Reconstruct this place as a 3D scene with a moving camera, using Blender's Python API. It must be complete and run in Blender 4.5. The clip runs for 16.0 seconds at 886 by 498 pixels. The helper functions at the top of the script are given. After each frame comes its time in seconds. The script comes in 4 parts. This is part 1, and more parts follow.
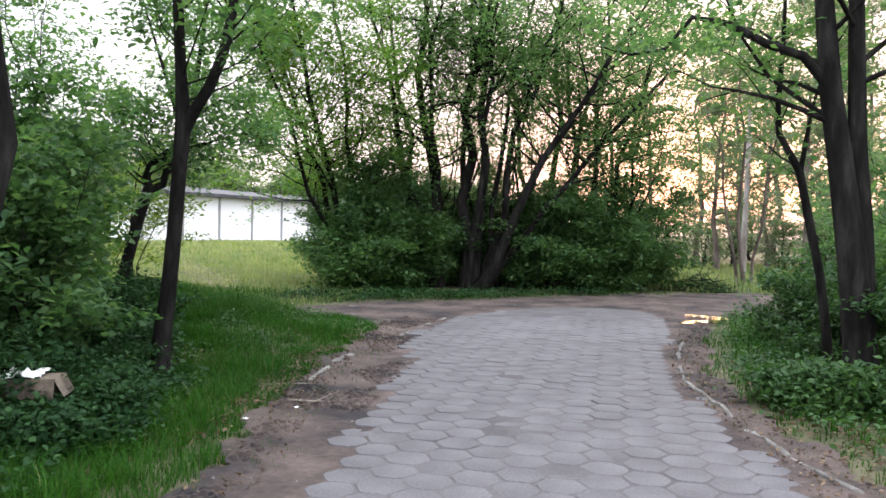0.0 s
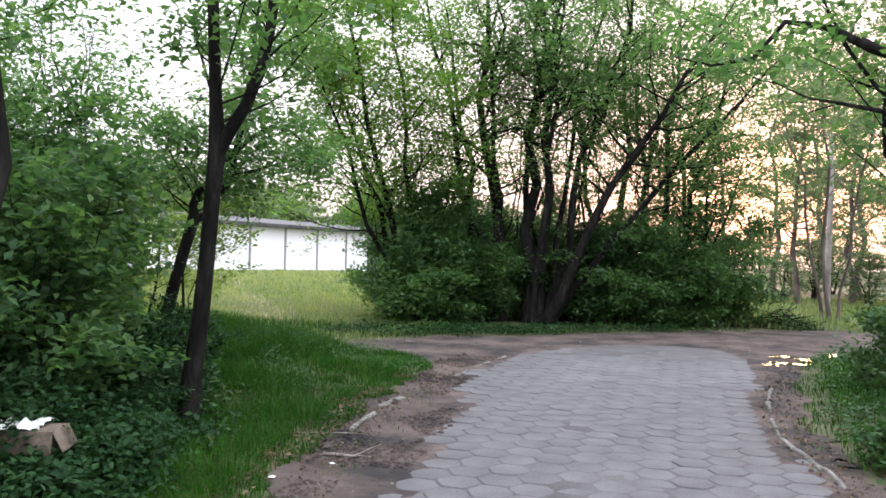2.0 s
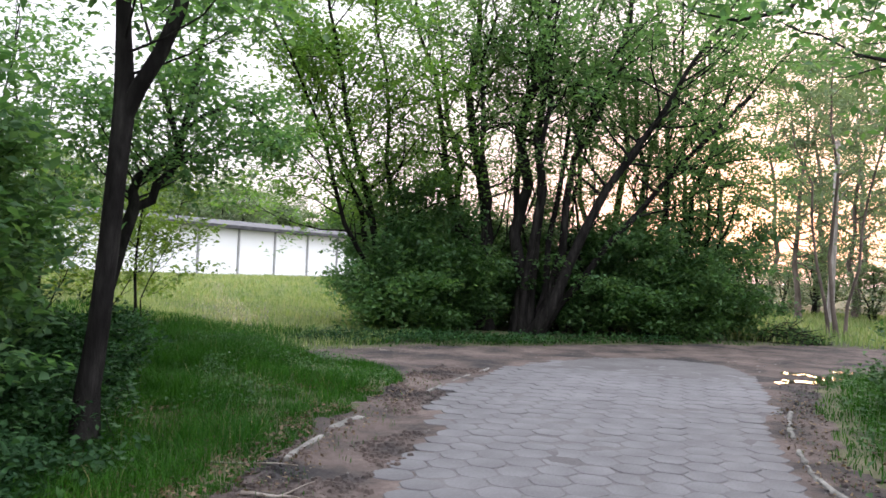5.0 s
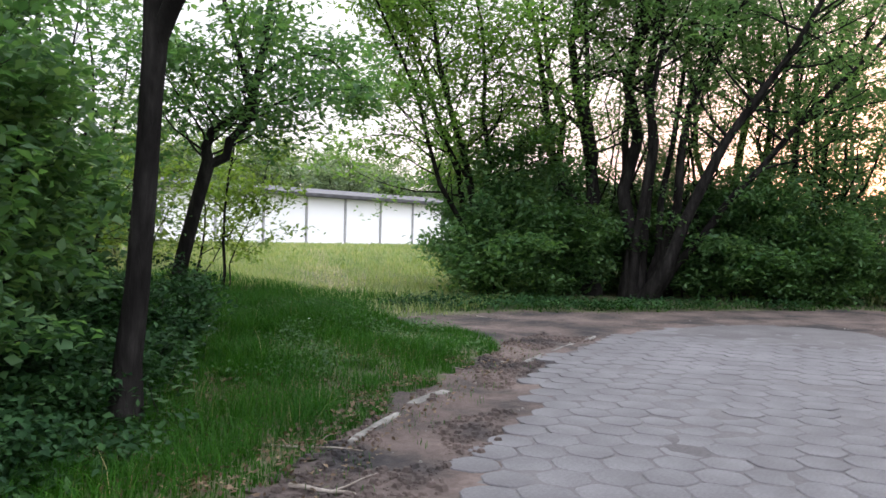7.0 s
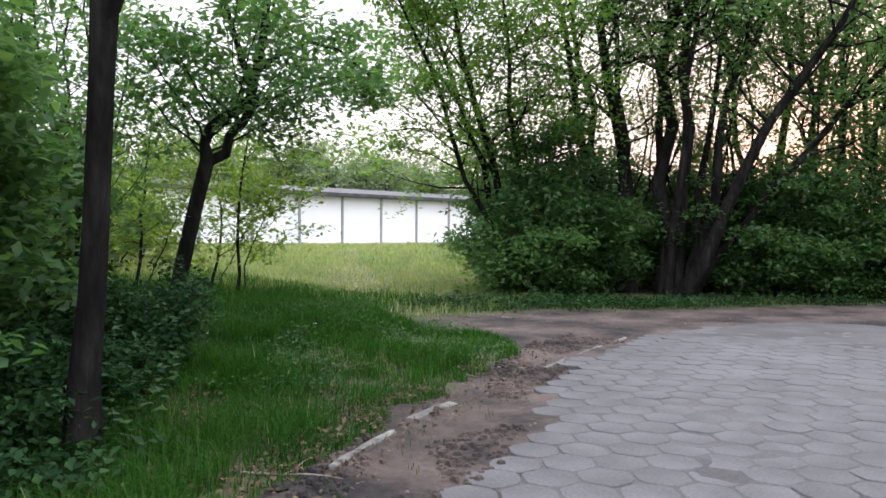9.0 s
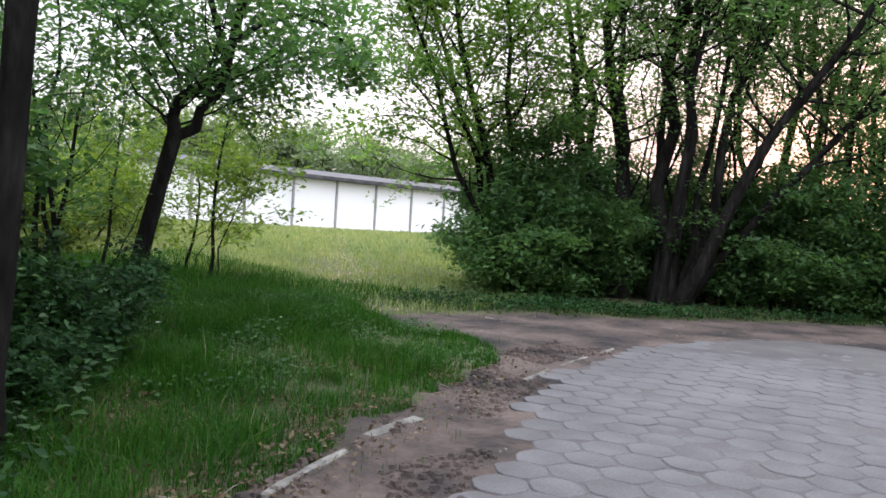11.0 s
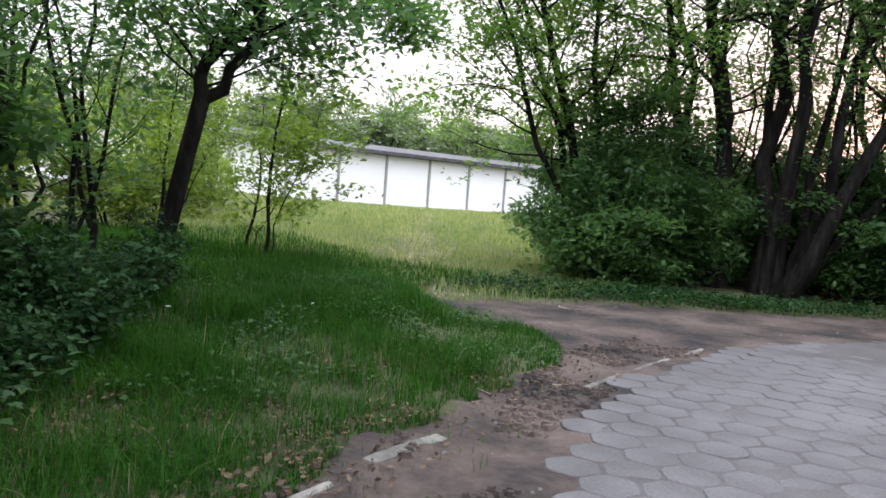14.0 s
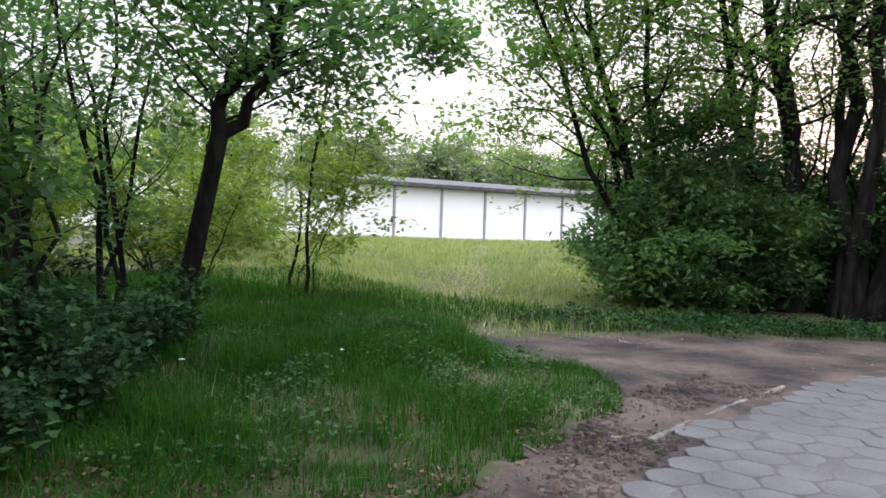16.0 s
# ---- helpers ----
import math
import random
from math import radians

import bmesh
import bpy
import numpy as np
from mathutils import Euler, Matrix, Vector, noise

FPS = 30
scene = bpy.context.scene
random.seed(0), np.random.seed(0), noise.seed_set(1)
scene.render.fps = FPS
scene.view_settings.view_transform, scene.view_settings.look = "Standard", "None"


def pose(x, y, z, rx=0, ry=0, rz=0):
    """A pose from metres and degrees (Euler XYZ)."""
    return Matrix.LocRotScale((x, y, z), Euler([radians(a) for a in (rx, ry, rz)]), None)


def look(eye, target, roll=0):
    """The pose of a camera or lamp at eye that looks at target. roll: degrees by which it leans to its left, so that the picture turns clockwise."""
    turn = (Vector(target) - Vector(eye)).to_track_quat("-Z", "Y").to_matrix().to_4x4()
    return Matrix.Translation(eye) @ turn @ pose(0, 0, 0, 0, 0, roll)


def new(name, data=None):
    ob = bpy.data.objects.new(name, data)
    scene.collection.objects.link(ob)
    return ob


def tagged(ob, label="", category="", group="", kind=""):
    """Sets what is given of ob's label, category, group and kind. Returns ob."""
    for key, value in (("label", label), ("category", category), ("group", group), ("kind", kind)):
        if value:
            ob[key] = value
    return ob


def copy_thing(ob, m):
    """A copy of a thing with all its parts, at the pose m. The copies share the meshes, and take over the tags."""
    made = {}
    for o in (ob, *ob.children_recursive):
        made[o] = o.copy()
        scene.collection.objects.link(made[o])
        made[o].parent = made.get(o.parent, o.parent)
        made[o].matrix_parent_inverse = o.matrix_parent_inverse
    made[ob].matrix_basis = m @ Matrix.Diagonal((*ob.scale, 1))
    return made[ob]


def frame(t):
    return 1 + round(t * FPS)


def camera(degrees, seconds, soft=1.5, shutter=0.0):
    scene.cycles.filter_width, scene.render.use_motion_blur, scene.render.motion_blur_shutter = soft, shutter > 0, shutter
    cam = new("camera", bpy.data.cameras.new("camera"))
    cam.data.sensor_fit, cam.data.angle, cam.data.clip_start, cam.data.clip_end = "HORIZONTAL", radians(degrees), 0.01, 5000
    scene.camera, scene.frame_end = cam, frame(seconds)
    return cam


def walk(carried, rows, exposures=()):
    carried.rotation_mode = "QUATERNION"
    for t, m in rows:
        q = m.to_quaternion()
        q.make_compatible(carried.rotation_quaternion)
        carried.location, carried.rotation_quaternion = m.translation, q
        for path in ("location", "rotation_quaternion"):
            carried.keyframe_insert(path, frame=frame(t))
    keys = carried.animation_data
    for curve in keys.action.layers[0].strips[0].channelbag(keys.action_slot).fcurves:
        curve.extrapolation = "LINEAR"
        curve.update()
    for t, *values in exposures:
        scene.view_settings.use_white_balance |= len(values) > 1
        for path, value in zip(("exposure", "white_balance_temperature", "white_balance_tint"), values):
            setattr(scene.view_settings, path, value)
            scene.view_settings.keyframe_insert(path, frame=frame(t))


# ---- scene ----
cam = camera(58.8, 16.0, soft=1.6)
PATH = [
    (0, (1.605, 0.356, 1.757), (0.974, 2.253, 1.712), 1.2),
    (0.5, (1.652, 0.647, 1.773), (0.897, 2.498, 1.733), 1.7),
    (1, (1.633, 0.777, 1.779), (0.869, 2.625, 1.755), 1.7),
    (1.5, (1.416, 1.073, 1.776), (0.759, 2.96, 1.696), 2.0),
    (2, (1.378, 1.274, 1.781), (0.592, 3.113, 1.81), 1.4),
    (2.5, (1.342, 1.56, 1.744), (0.429, 3.339, 1.785), 1.3),
    (3, (1.244, 1.774, 1.733), (0.473, 3.619, 1.759), 0.3),
    (3.2, (1.231, 1.856, 1.727), (0.515, 3.724, 1.761), -0.7),
    (5.5, (0.952, 3.112, 1.607), (0.163, 4.949, 1.66), 2.9),
    (6, (0.876, 3.43, 1.569), (-0.03, 5.213, 1.604), 1.5),
    (6.5, (0.839, 3.707, 1.539), (-0.257, 5.38, 1.531), 1.7),
    (7, (0.695, 3.931, 1.507), (-0.317, 5.655, 1.469), 1.5),
    (7.5, (0.584, 4.114, 1.498), (-0.388, 5.861, 1.44), 1.3),
    (8, (0.554, 4.408, 1.486), (-0.514, 6.099, 1.483), 0.5),
    (8.5, (0.608, 4.555, 1.482), (-0.477, 6.235, 1.442), 0.0),
    (10.8, (0.402, 5.315, 1.555), (-0.727, 6.965, 1.487), 3.8),
    (11, (0.359, 5.358, 1.55), (-0.724, 7.038, 1.482), 3.7),
    (11.5, (0.247, 5.618, 1.531), (-0.83, 7.302, 1.465), 3.7),
    (12, (0.313, 5.826, 1.526), (-0.938, 7.383, 1.431), 3.9),
    (12.5, (0.21, 6.006, 1.499), (-1.007, 7.589, 1.387), 3.7),
    (13, (0.052, 6.198, 1.518), (-1.06, 7.856, 1.393), 3.7),
    (13.5, (-0.002, 6.401, 1.507), (-1.149, 8.036, 1.399), 3.5),
    (14, (0.022, 6.628, 1.528), (-1.252, 8.163, 1.394), 4.4),
    (14.5, (-0.037, 6.753, 1.528), (-1.242, 8.345, 1.417), 4.9),
    (15, (-0.181, 6.897, 1.548), (-1.369, 8.506, 1.518), 2.3),
    (15.5, (-0.283, 7.037, 1.542), (-1.527, 8.603, 1.513), 2.2),
    (16, (-0.318, 7.324, 1.526), (-1.711, 8.758, 1.465), 1.9),
]
walk(cam, [(t, look(eye, target, roll)) for t, eye, target, roll in PATH], exposures=[(0.0, 1.12), (5.5, 1.02), (16.0, 1.0)])

# world: a pale dusk sky with the sun just above the horizon behind the thicket
world = bpy.data.worlds.new("dusk_sky")
scene.world = world
world.use_nodes = True
wn = world.node_tree.nodes
wl = world.node_tree.links
wn.clear()
sky = wn.new("ShaderNodeTexSky")
sky.sky_type = "NISHITA"
sky.sun_disc = False
sky.sun_elevation = radians(2.5)
sky.sun_rotation = radians(0.0)
sky.air_density, sky.dust_density, sky.ozone_density = 1.0, 3.0, 1.0
bg_sky = wn.new("ShaderNodeBackground")
bg_sky.inputs["Strength"].default_value = 0.07
w_tint = wn.new("ShaderNodeMix")
w_tint.data_type, w_tint.blend_type = "RGBA", "MULTIPLY"
w_tint.inputs[0].default_value = 1.0
w_tint.inputs[7].default_value = (1.0, 0.7, 0.82, 1)      # evening haze, a little pinker than clear air
wl.new(sky.outputs[0], w_tint.inputs[6])
wl.new(w_tint.outputs[2], bg_sky.inputs["Color"])
bg_veil = wn.new("ShaderNodeBackground")          # thin overcast, four times brighter overhead than near the horizon
bg_veil.inputs["Color"].default_value = (0.95, 0.975, 1.09, 1)
w_tc = wn.new("ShaderNodeTexCoord")
w_xyz = wn.new("ShaderNodeSeparateXYZ")
wl.new(w_tc.outputs["Generated"], w_xyz.inputs[0])
w_map = wn.new("ShaderNodeMapRange")
w_map.inputs["From Min"].default_value = 0.25
w_map.inputs["From Max"].default_value = 1.0
w_map.inputs["To Min"].default_value = 0.7
w_map.inputs["To Max"].default_value = 2.6
wl.new(w_xyz.outputs["Z"], w_map.inputs["Value"])
wl.new(w_map.outputs[0], bg_veil.inputs["Strength"])
add_bg = wn.new("ShaderNodeAddShader")
wl.new(bg_sky.outputs[0], add_bg.inputs[0])
wl.new(bg_veil.outputs[0], add_bg.inputs[1])
w_out = wn.new("ShaderNodeOutputWorld")
wl.new(add_bg.outputs[0], w_out.inputs["Surface"])

sun_data = bpy.data.lights.new("sun", "SUN")
sun_data.energy = 1.2
sun_data.angle = radians(10)
sun_data.color = (1.0, 0.55, 0.28)
sun = new("sun", sun_data)
sun.matrix_world = look((0, 0, 60), (0.0, -100, 60 - 100 * math.tan(radians(2.5))))
tagged(sun, "low orange evening sun", "sun", kind="structure")


# ---- materials ----
def mat_new(name):
    m = bpy.data.materials.new(name)
    m.use_nodes = True
    nt = m.node_tree
    return m, nt, nt.nodes["Principled BSDF"]


def ramp(nt, src, stops):
    r = nt.nodes.new("ShaderNodeValToRGB")
    e = r.color_ramp.elements
    while len(e) < len(stops):
        e.new(0.5)
    for k, (p, c) in enumerate(stops):
        e[k].position = p
        e[k].color = (*c, 1)
    nt.links.new(src, r.inputs["Fac"])
    return r.outputs["Color"]


def noise_tex(nt, scale, detail=6, rough=0.6, coord="Object", stretch=None):
    tc = nt.nodes.new("ShaderNodeTexCoord")
    n = nt.nodes.new("ShaderNodeTexNoise")
    n.inputs["Scale"].default_value = scale
    n.inputs["Detail"].default_value = detail
    n.inputs["Roughness"].default_value = rough
    src = tc.outputs[coord]
    if stretch:
        mp = nt.nodes.new("ShaderNodeMapping")
        mp.inputs["Scale"].default_value = stretch
        nt.links.new(src, mp.inputs["Vector"])
        src = mp.outputs["Vector"]
    nt.links.new(src, n.inputs["Vector"])
    return n.outputs["Fac"]


def mix_rgb(nt, kind, fac, a, b):
    m = nt.nodes.new("ShaderNodeMix")
    m.data_type = "RGBA"
    m.blend_type = kind
    if isinstance(fac, (int, float)):
        m.inputs[0].default_value = fac
    else:
        nt.links.new(fac, m.inputs[0])
    for k, v in ((6, a), (7, b)):
        if isinstance(v, tuple):
            m.inputs[k].default_value = (*v, 1)
        else:
            nt.links.new(v, m.inputs[k])
    return m.outputs[2]


def bump(nt, bsdf, height, strength, distance):
    b = nt.nodes.new("ShaderNodeBump")
    b.inputs["Strength"].default_value = strength
    b.inputs["Distance"].default_value = distance
    nt.links.new(height, b.inputs["Height"])
    nt.links.new(b.outputs[0], bsdf.inputs["Normal"])


def rough_surface(name, c_lo, c_mid, c_hi, scale_big, scale_fine, bump_m, roughness=0.9, stretch=None, vary=False, gloss=0.3):
    m, nt, b = mat_new(name)
    big = noise_tex(nt, scale_big, 4, 0.6, stretch=stretch)
    fine = noise_tex(nt, scale_fine, 8, 0.7, stretch=stretch)
    base = ramp(nt, big, [(0.36, c_lo), (0.5, c_mid), (0.66, c_hi)])
    grain = ramp(nt, fine, [(0.25, (0.62, 0.62, 0.62)), (0.7, (1.2, 1.2, 1.2))])
    col = mix_rgb(nt, "MULTIPLY", 1.0, base, grain)
    if name == "white_render":
        col = base
    if vary:
        oi = nt.nodes.new("ShaderNodeObjectInfo")
        tint = ramp(nt, oi.outputs["Random"], [(0.0, (0.9, 0.89, 0.89)), (0.5, (1.0, 1.0, 1.0)), (1.0, (1.06, 1.05, 1.05))])
        col = mix_rgb(nt, "MULTIPLY", 1.0, col, tint)
    nt.links.new(col, b.inputs["Base Color"])
    b.inputs["Roughness"].default_value = roughness
    b.inputs["Specular IOR Level"].default_value = gloss
    bump(nt, b, fine, 1.0, bump_m)
    return m


def leaf_mat(name, dark, mid, light, through_light=0.4, gloss=0.4):
    """Leaf: a dull sheet that also lets light through; each leaf its own green."""
    m, nt, b = mat_new(name)
    geo = nt.nodes.new("ShaderNodeNewGeometry")
    big = noise_tex(nt, 0.55, 3, 0.6)
    c1 = ramp(nt, geo.outputs["Random Per Island"], [(0.0, dark), (0.55, mid), (1.0, light)])
    c2 = ramp(nt, big, [(0.3, (0.72, 0.78, 0.8)), (0.7, (1.2, 1.15, 0.95))])
    col = mix_rgb(nt, "MULTIPLY", 1.0, c1, c2)
    nt.links.new(col, b.inputs["Base Color"])
    b.inputs["Roughness"].default_value = 0.5
    b.inputs["Specular IOR Level"].default_value = gloss
    tr = nt.nodes.new("ShaderNodeBsdfTranslucent")
    warm = mix_rgb(nt, "MULTIPLY", 1.0, col, (1.35, 1.4, 0.72))
    nt.links.new(warm, tr.inputs["Color"])
    mx = nt.nodes.new("ShaderNodeMixShader")
    mx.inputs[0].default_value = through_light
    nt.links.new(b.outputs[0], mx.inputs[1])
    nt.links.new(tr.outputs[0], mx.inputs[2])
    nt.links.new(mx.outputs[0], nt.nodes["Material Output"].inputs["Surface"])
    return m


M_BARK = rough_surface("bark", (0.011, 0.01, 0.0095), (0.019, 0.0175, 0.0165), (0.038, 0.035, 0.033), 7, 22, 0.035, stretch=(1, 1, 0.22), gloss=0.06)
M_BARK_PALE = rough_surface("pale_bark", (0.2, 0.17, 0.15), (0.3, 0.27, 0.25), (0.42, 0.38, 0.36), 3, 20, 0.006, stretch=(1, 1, 0.3))
M_BARK_PINE = rough_surface("pine_bark", (0.07, 0.055, 0.048), (0.12, 0.095, 0.082), (0.19, 0.15, 0.13), 3, 20, 0.01, stretch=(1, 1, 0.3))
M_DIRT = rough_surface("bare_earth", (0.036, 0.033, 0.034), (0.085, 0.067, 0.061), (0.14, 0.108, 0.097), 1.0, 14, 0.03, gloss=0.15)
M_GRIT = rough_surface("dusty_joint_grit", (0.074, 0.068, 0.07), (0.095, 0.089, 0.091), (0.115, 0.108, 0.111), 1.2, 30, 0.005)
M_SOIL = rough_surface("meadow_soil", (0.035, 0.042, 0.018), (0.07, 0.075, 0.036), (0.13, 0.12, 0.072), 0.5, 9, 0.03)
M_PAVER = rough_surface("worn_concrete", (0.092, 0.088, 0.093), (0.114, 0.11, 0.116), (0.136, 0.131, 0.138), 0.9, 40, 0.003, roughness=0.8, vary=True)
M_KERB = rough_surface("weathered_kerb", (0.1, 0.095, 0.088), (0.16, 0.152, 0.14), (0.24, 0.228, 0.21), 4, 35, 0.004)
M_WALL = rough_surface("white_render", (0.84, 0.85, 0.86), (0.87, 0.87, 0.88), (0.88, 0.88, 0.89), 0.15, 0.9, 0.001, roughness=0.75)
M_ROOF = rough_surface("grey_roof_sheet", (0.05, 0.05, 0.055), (0.075, 0.075, 0.08), (0.11, 0.11, 0.115), 0.8, 10, 0.01, roughness=0.7)
M_JOINT = rough_surface("grey_post", (0.25, 0.25, 0.25), (0.33, 0.33, 0.33), (0.4, 0.4, 0.4), 3, 30, 0.002)
M_TWIG = rough_surface("dry_twig", (0.12, 0.1, 0.08), (0.2, 0.17, 0.145), (0.28, 0.25, 0.22), 6, 50, 0.002)
M_CARD = rough_surface("cardboard", (0.08, 0.065, 0.05), (0.13, 0.105, 0.08), (0.19, 0.155, 0.12), 5, 40, 0.001)
M_PAPER = rough_surface("white_litter", (0.7, 0.7, 0.7), (0.8, 0.8, 0.8), (0.85, 0.85, 0.85), 5, 40, 0.001, roughness=0.6)
M_DRYLEAF = leaf_mat("dry_leaf", (0.05, 0.03, 0.02), (0.1, 0.065, 0.045), (0.19, 0.14, 0.1), 0.15, 0.15)
M_LEAF = leaf_mat("leaf_green", (0.054, 0.122, 0.056), (0.088, 0.178, 0.08), (0.142, 0.24, 0.108), 0.55, 0.25)
# leaf_green made paler: haze round the high crowns is in the colour
M_LEAF_CROWN_HAZY = leaf_mat("leaf_of_hazy_high_crowns", (0.085, 0.165, 0.08), (0.12, 0.225, 0.11), (0.17, 0.285, 0.145), 0.6, 0.25)
M_LEAF_ASH = leaf_mat("ash_leaf", (0.09, 0.18, 0.05), (0.13, 0.25, 0.065), (0.19, 0.31, 0.09), 0.55, 0.25)
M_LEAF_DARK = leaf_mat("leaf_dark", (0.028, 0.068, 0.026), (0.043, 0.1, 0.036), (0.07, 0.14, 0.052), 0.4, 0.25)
# darkened leaf green: the shade on the undergrowth is put into the colour
M_LEAF_SHADED = leaf_mat("shaded_ground_leaf", (0.014, 0.04, 0.017), (0.023, 0.06, 0.024), (0.045, 0.1, 0.04), 0.3, 0.08)
M_LEAF_YELLOW = leaf_mat("leaf_yellow_green", (0.09, 0.15, 0.032), (0.14, 0.22, 0.045), (0.2, 0.28, 0.065), 0.5)
# grey-green lightened so that distance haze is in the leaf colour
M_LEAF_HAZY = leaf_mat("leaf_hazy_grey_green", (0.105, 0.15, 0.1), (0.15, 0.205, 0.135), (0.2, 0.26, 0.18), 0.45)
M_GRASS = leaf_mat("grass_blade", (0.014, 0.056, 0.008), (0.023, 0.086, 0.011), (0.045, 0.122, 0.018), 0.4, 0.06)
M_STRAW = leaf_mat("dry_straw", (0.1, 0.1, 0.045), (0.16, 0.15, 0.08), (0.26, 0.23, 0.14), 0.3, 0.15)
M_STRAW_PALE = leaf_mat("pale_straw", (0.24, 0.23, 0.15), (0.34, 0.32, 0.23), (0.44, 0.4, 0.31), 0.3, 0.1)
M_GRASS_PALE = leaf_mat("meadow_grass", (0.12, 0.18, 0.065), (0.19, 0.25, 0.11), (0.3, 0.3, 0.19), 0.4, 0.15)
M_WATER, _nt, _b = mat_new("puddle_water")
_b.inputs["Base Color"].default_value = (0.03, 0.027, 0.025, 1)
_b.inputs["Roughness"].default_value = 0.06


# ---- geometry helpers ----
def sstep(v):
    v = max(0.0, min(1.0, v))
    return v * v * (3 - 2 * v)


def gz(x, y):
    """Height of the ground: level under the road, a low bank in the grass beside it, a shallow swell in the meadow."""
    bank = 0.26 * sstep((-x - 3.5) / 3.2) * sstep((13.2 + 0.69 * (-x - 3.7) - y) / 2.2)
    away = -0.55 * x + 0.83 * y
    rise = 0.3 * sstep((away - 18) / 24) * sstep((-x + 4) / 14) - 0.5 * sstep((away - 48) / 45)
    right = 0.12 * sstep((x - 3.0) / 2.5) * sstep((20 - y) / 4)
    far = sstep((math.hypot(x, y) - 60) / 60)
    n = 0.05 * noise.noise((x * 0.35, y * 0.35, 0.3)) * (1.0 if away > 23 or x < -4.5 or x > 3.5 else 0.25)
    return (bank + right + n) * (1 - far) + rise


def mesh_from(name, verts, faces, material, smooth=False):
    me = bpy.data.meshes.new(name)
    me.from_pydata(verts, [], faces)
    me.materials.append(material)
    if smooth:
        me.polygons.foreach_set("use_smooth", [True] * len(me.polygons))
    me.update()
    return me


def part_mesh(name, me, parent, label="", kind=""):
    ob = new(name, me)
    ob.parent = parent
    return tagged(ob, label, kind=kind) if (label or kind) else ob


def part(name, bm, material, parent, label=""):
    me = bpy.data.meshes.new(name)
    bm.to_mesh(me)
    bm.free()
    me.materials.append(material)
    return part_mesh(name, me, parent, label)


def empty(name, x, y, z, rz=0):
    e = new(name)
    e.empty_display_size = 0.2
    e.matrix_basis = pose(x, y, z, 0, 0, rz)
    return e


def tube(V, F, pts, radii, sides=6):
    """Adds a tapering round limb along pts to the lists V and F."""
    base = len(V)
    n = len(pts)
    for i, p in enumerate(pts):
        d = (pts[min(i + 1, n - 1)] - pts[max(i - 1, 0)])
        if d.length < 1e-6:
            d = Vector((0, 0, 1))
        d.normalize()
        a = d.orthogonal().normalized() if i == 0 else (a - d * a.dot(d)).normalized()
        b = d.cross(a)
        for k in range(sides):
            an = 2 * math.pi * k / sides
            V.append(tuple(p + (a * math.cos(an) + b * math.sin(an)) * radii[i]))
    for i in range(n - 1):
        for k in range(sides):
            k2 = (k + 1) % sides
            F.append((base + i * sides + k, base + i * sides + k2, base + (i + 1) * sides + k2, base + (i + 1) * sides + k))
    V.append(tuple(pts[-1]))
    for k in range(sides):
        F.append((base + (n - 1) * sides + k, base + (n - 1) * sides + (k + 1) % sides, len(V) - 1))


def wander(rng, p, d, length, steps, bend, lift=0.0):
    """A crooked line from p along d."""
    pts = [p.copy()]
    d = d.normalized()
    for _ in range(steps):
        d = (d + Vector((rng.gauss(0, bend), rng.gauss(0, bend), rng.gauss(0, bend) + lift))).normalized()
        pts.append(pts[-1] + d * (length / steps))
    return pts


def along(pts, s):
    i = min(int(s * (len(pts) - 1)), len(pts) - 2)
    f = s * (len(pts) - 1) - i
    return pts[i].lerp(pts[i + 1], f), (pts[i + 1] - pts[i]).normalized()


def leaf_mesh(name, anchors, per, spread, size, material, seed, droop=0.35, aspect=0.5):
    """Many folded leaves scattered round the anchor points, joined into one crown."""
    g = np.random.default_rng(seed)
    fine = per > 1
    A = np.repeat(np.array(anchors, dtype=float), round(per * 1.2) if fine else per, axis=0)
    n = len(A)
    c = A + g.normal(0, 1, (n, 3)) * np.array([spread, spread, spread * 0.42])
    d = g.normal(0, 1, (n, 3))
    d[:, 2] = d[:, 2] * 0.4 - droop * 0.8
    d /= np.linalg.norm(d, axis=1)[:, None]
    u = g.normal(0, 1, (n, 3)) * 0.42 + np.array([0, 0, 1.0])
    s = np.cross(d, u)
    s /= np.linalg.norm(s, axis=1)[:, None] + 1e-9
    up = np.cross(s, d)
    L = size * (0.88 if fine else 1.0) * g.uniform(0.6, 1.3, n)[:, None]
    W = L * aspect
    v0 = c - d * L * 0.5
    v2 = c + d * L * 0.5
    v1 = c + s * W * 0.5 + up * L * 0.12 - d * L * 0.06
    v3 = c - s * W * 0.5 + up * L * 0.12 - d * L * 0.06
    verts = np.stack([v0, v1, v2, v3], axis=1).reshape(-1, 3)
    idx = np.arange(n)[:, None] * 4
    tri = np.concatenate([idx + np.array([0, 1, 2]), idx + np.array([0, 2, 3])], axis=1).reshape(-1, 3)
    me = bpy.data.meshes.new(name)
    me.vertices.add(len(verts))
    me.vertices.foreach_set("co", verts.ravel())
    me.loops.add(tri.size)
    me.loops.foreach_set("vertex_index", tri.ravel().astype(np.int32))
    me.polygons.add(len(tri))
    me.polygons.foreach_set("loop_start", np.arange(0, tri.size, 3, dtype=np.int32))
    me.materials.append(material)
    me.update()
    me.validate()
    return me


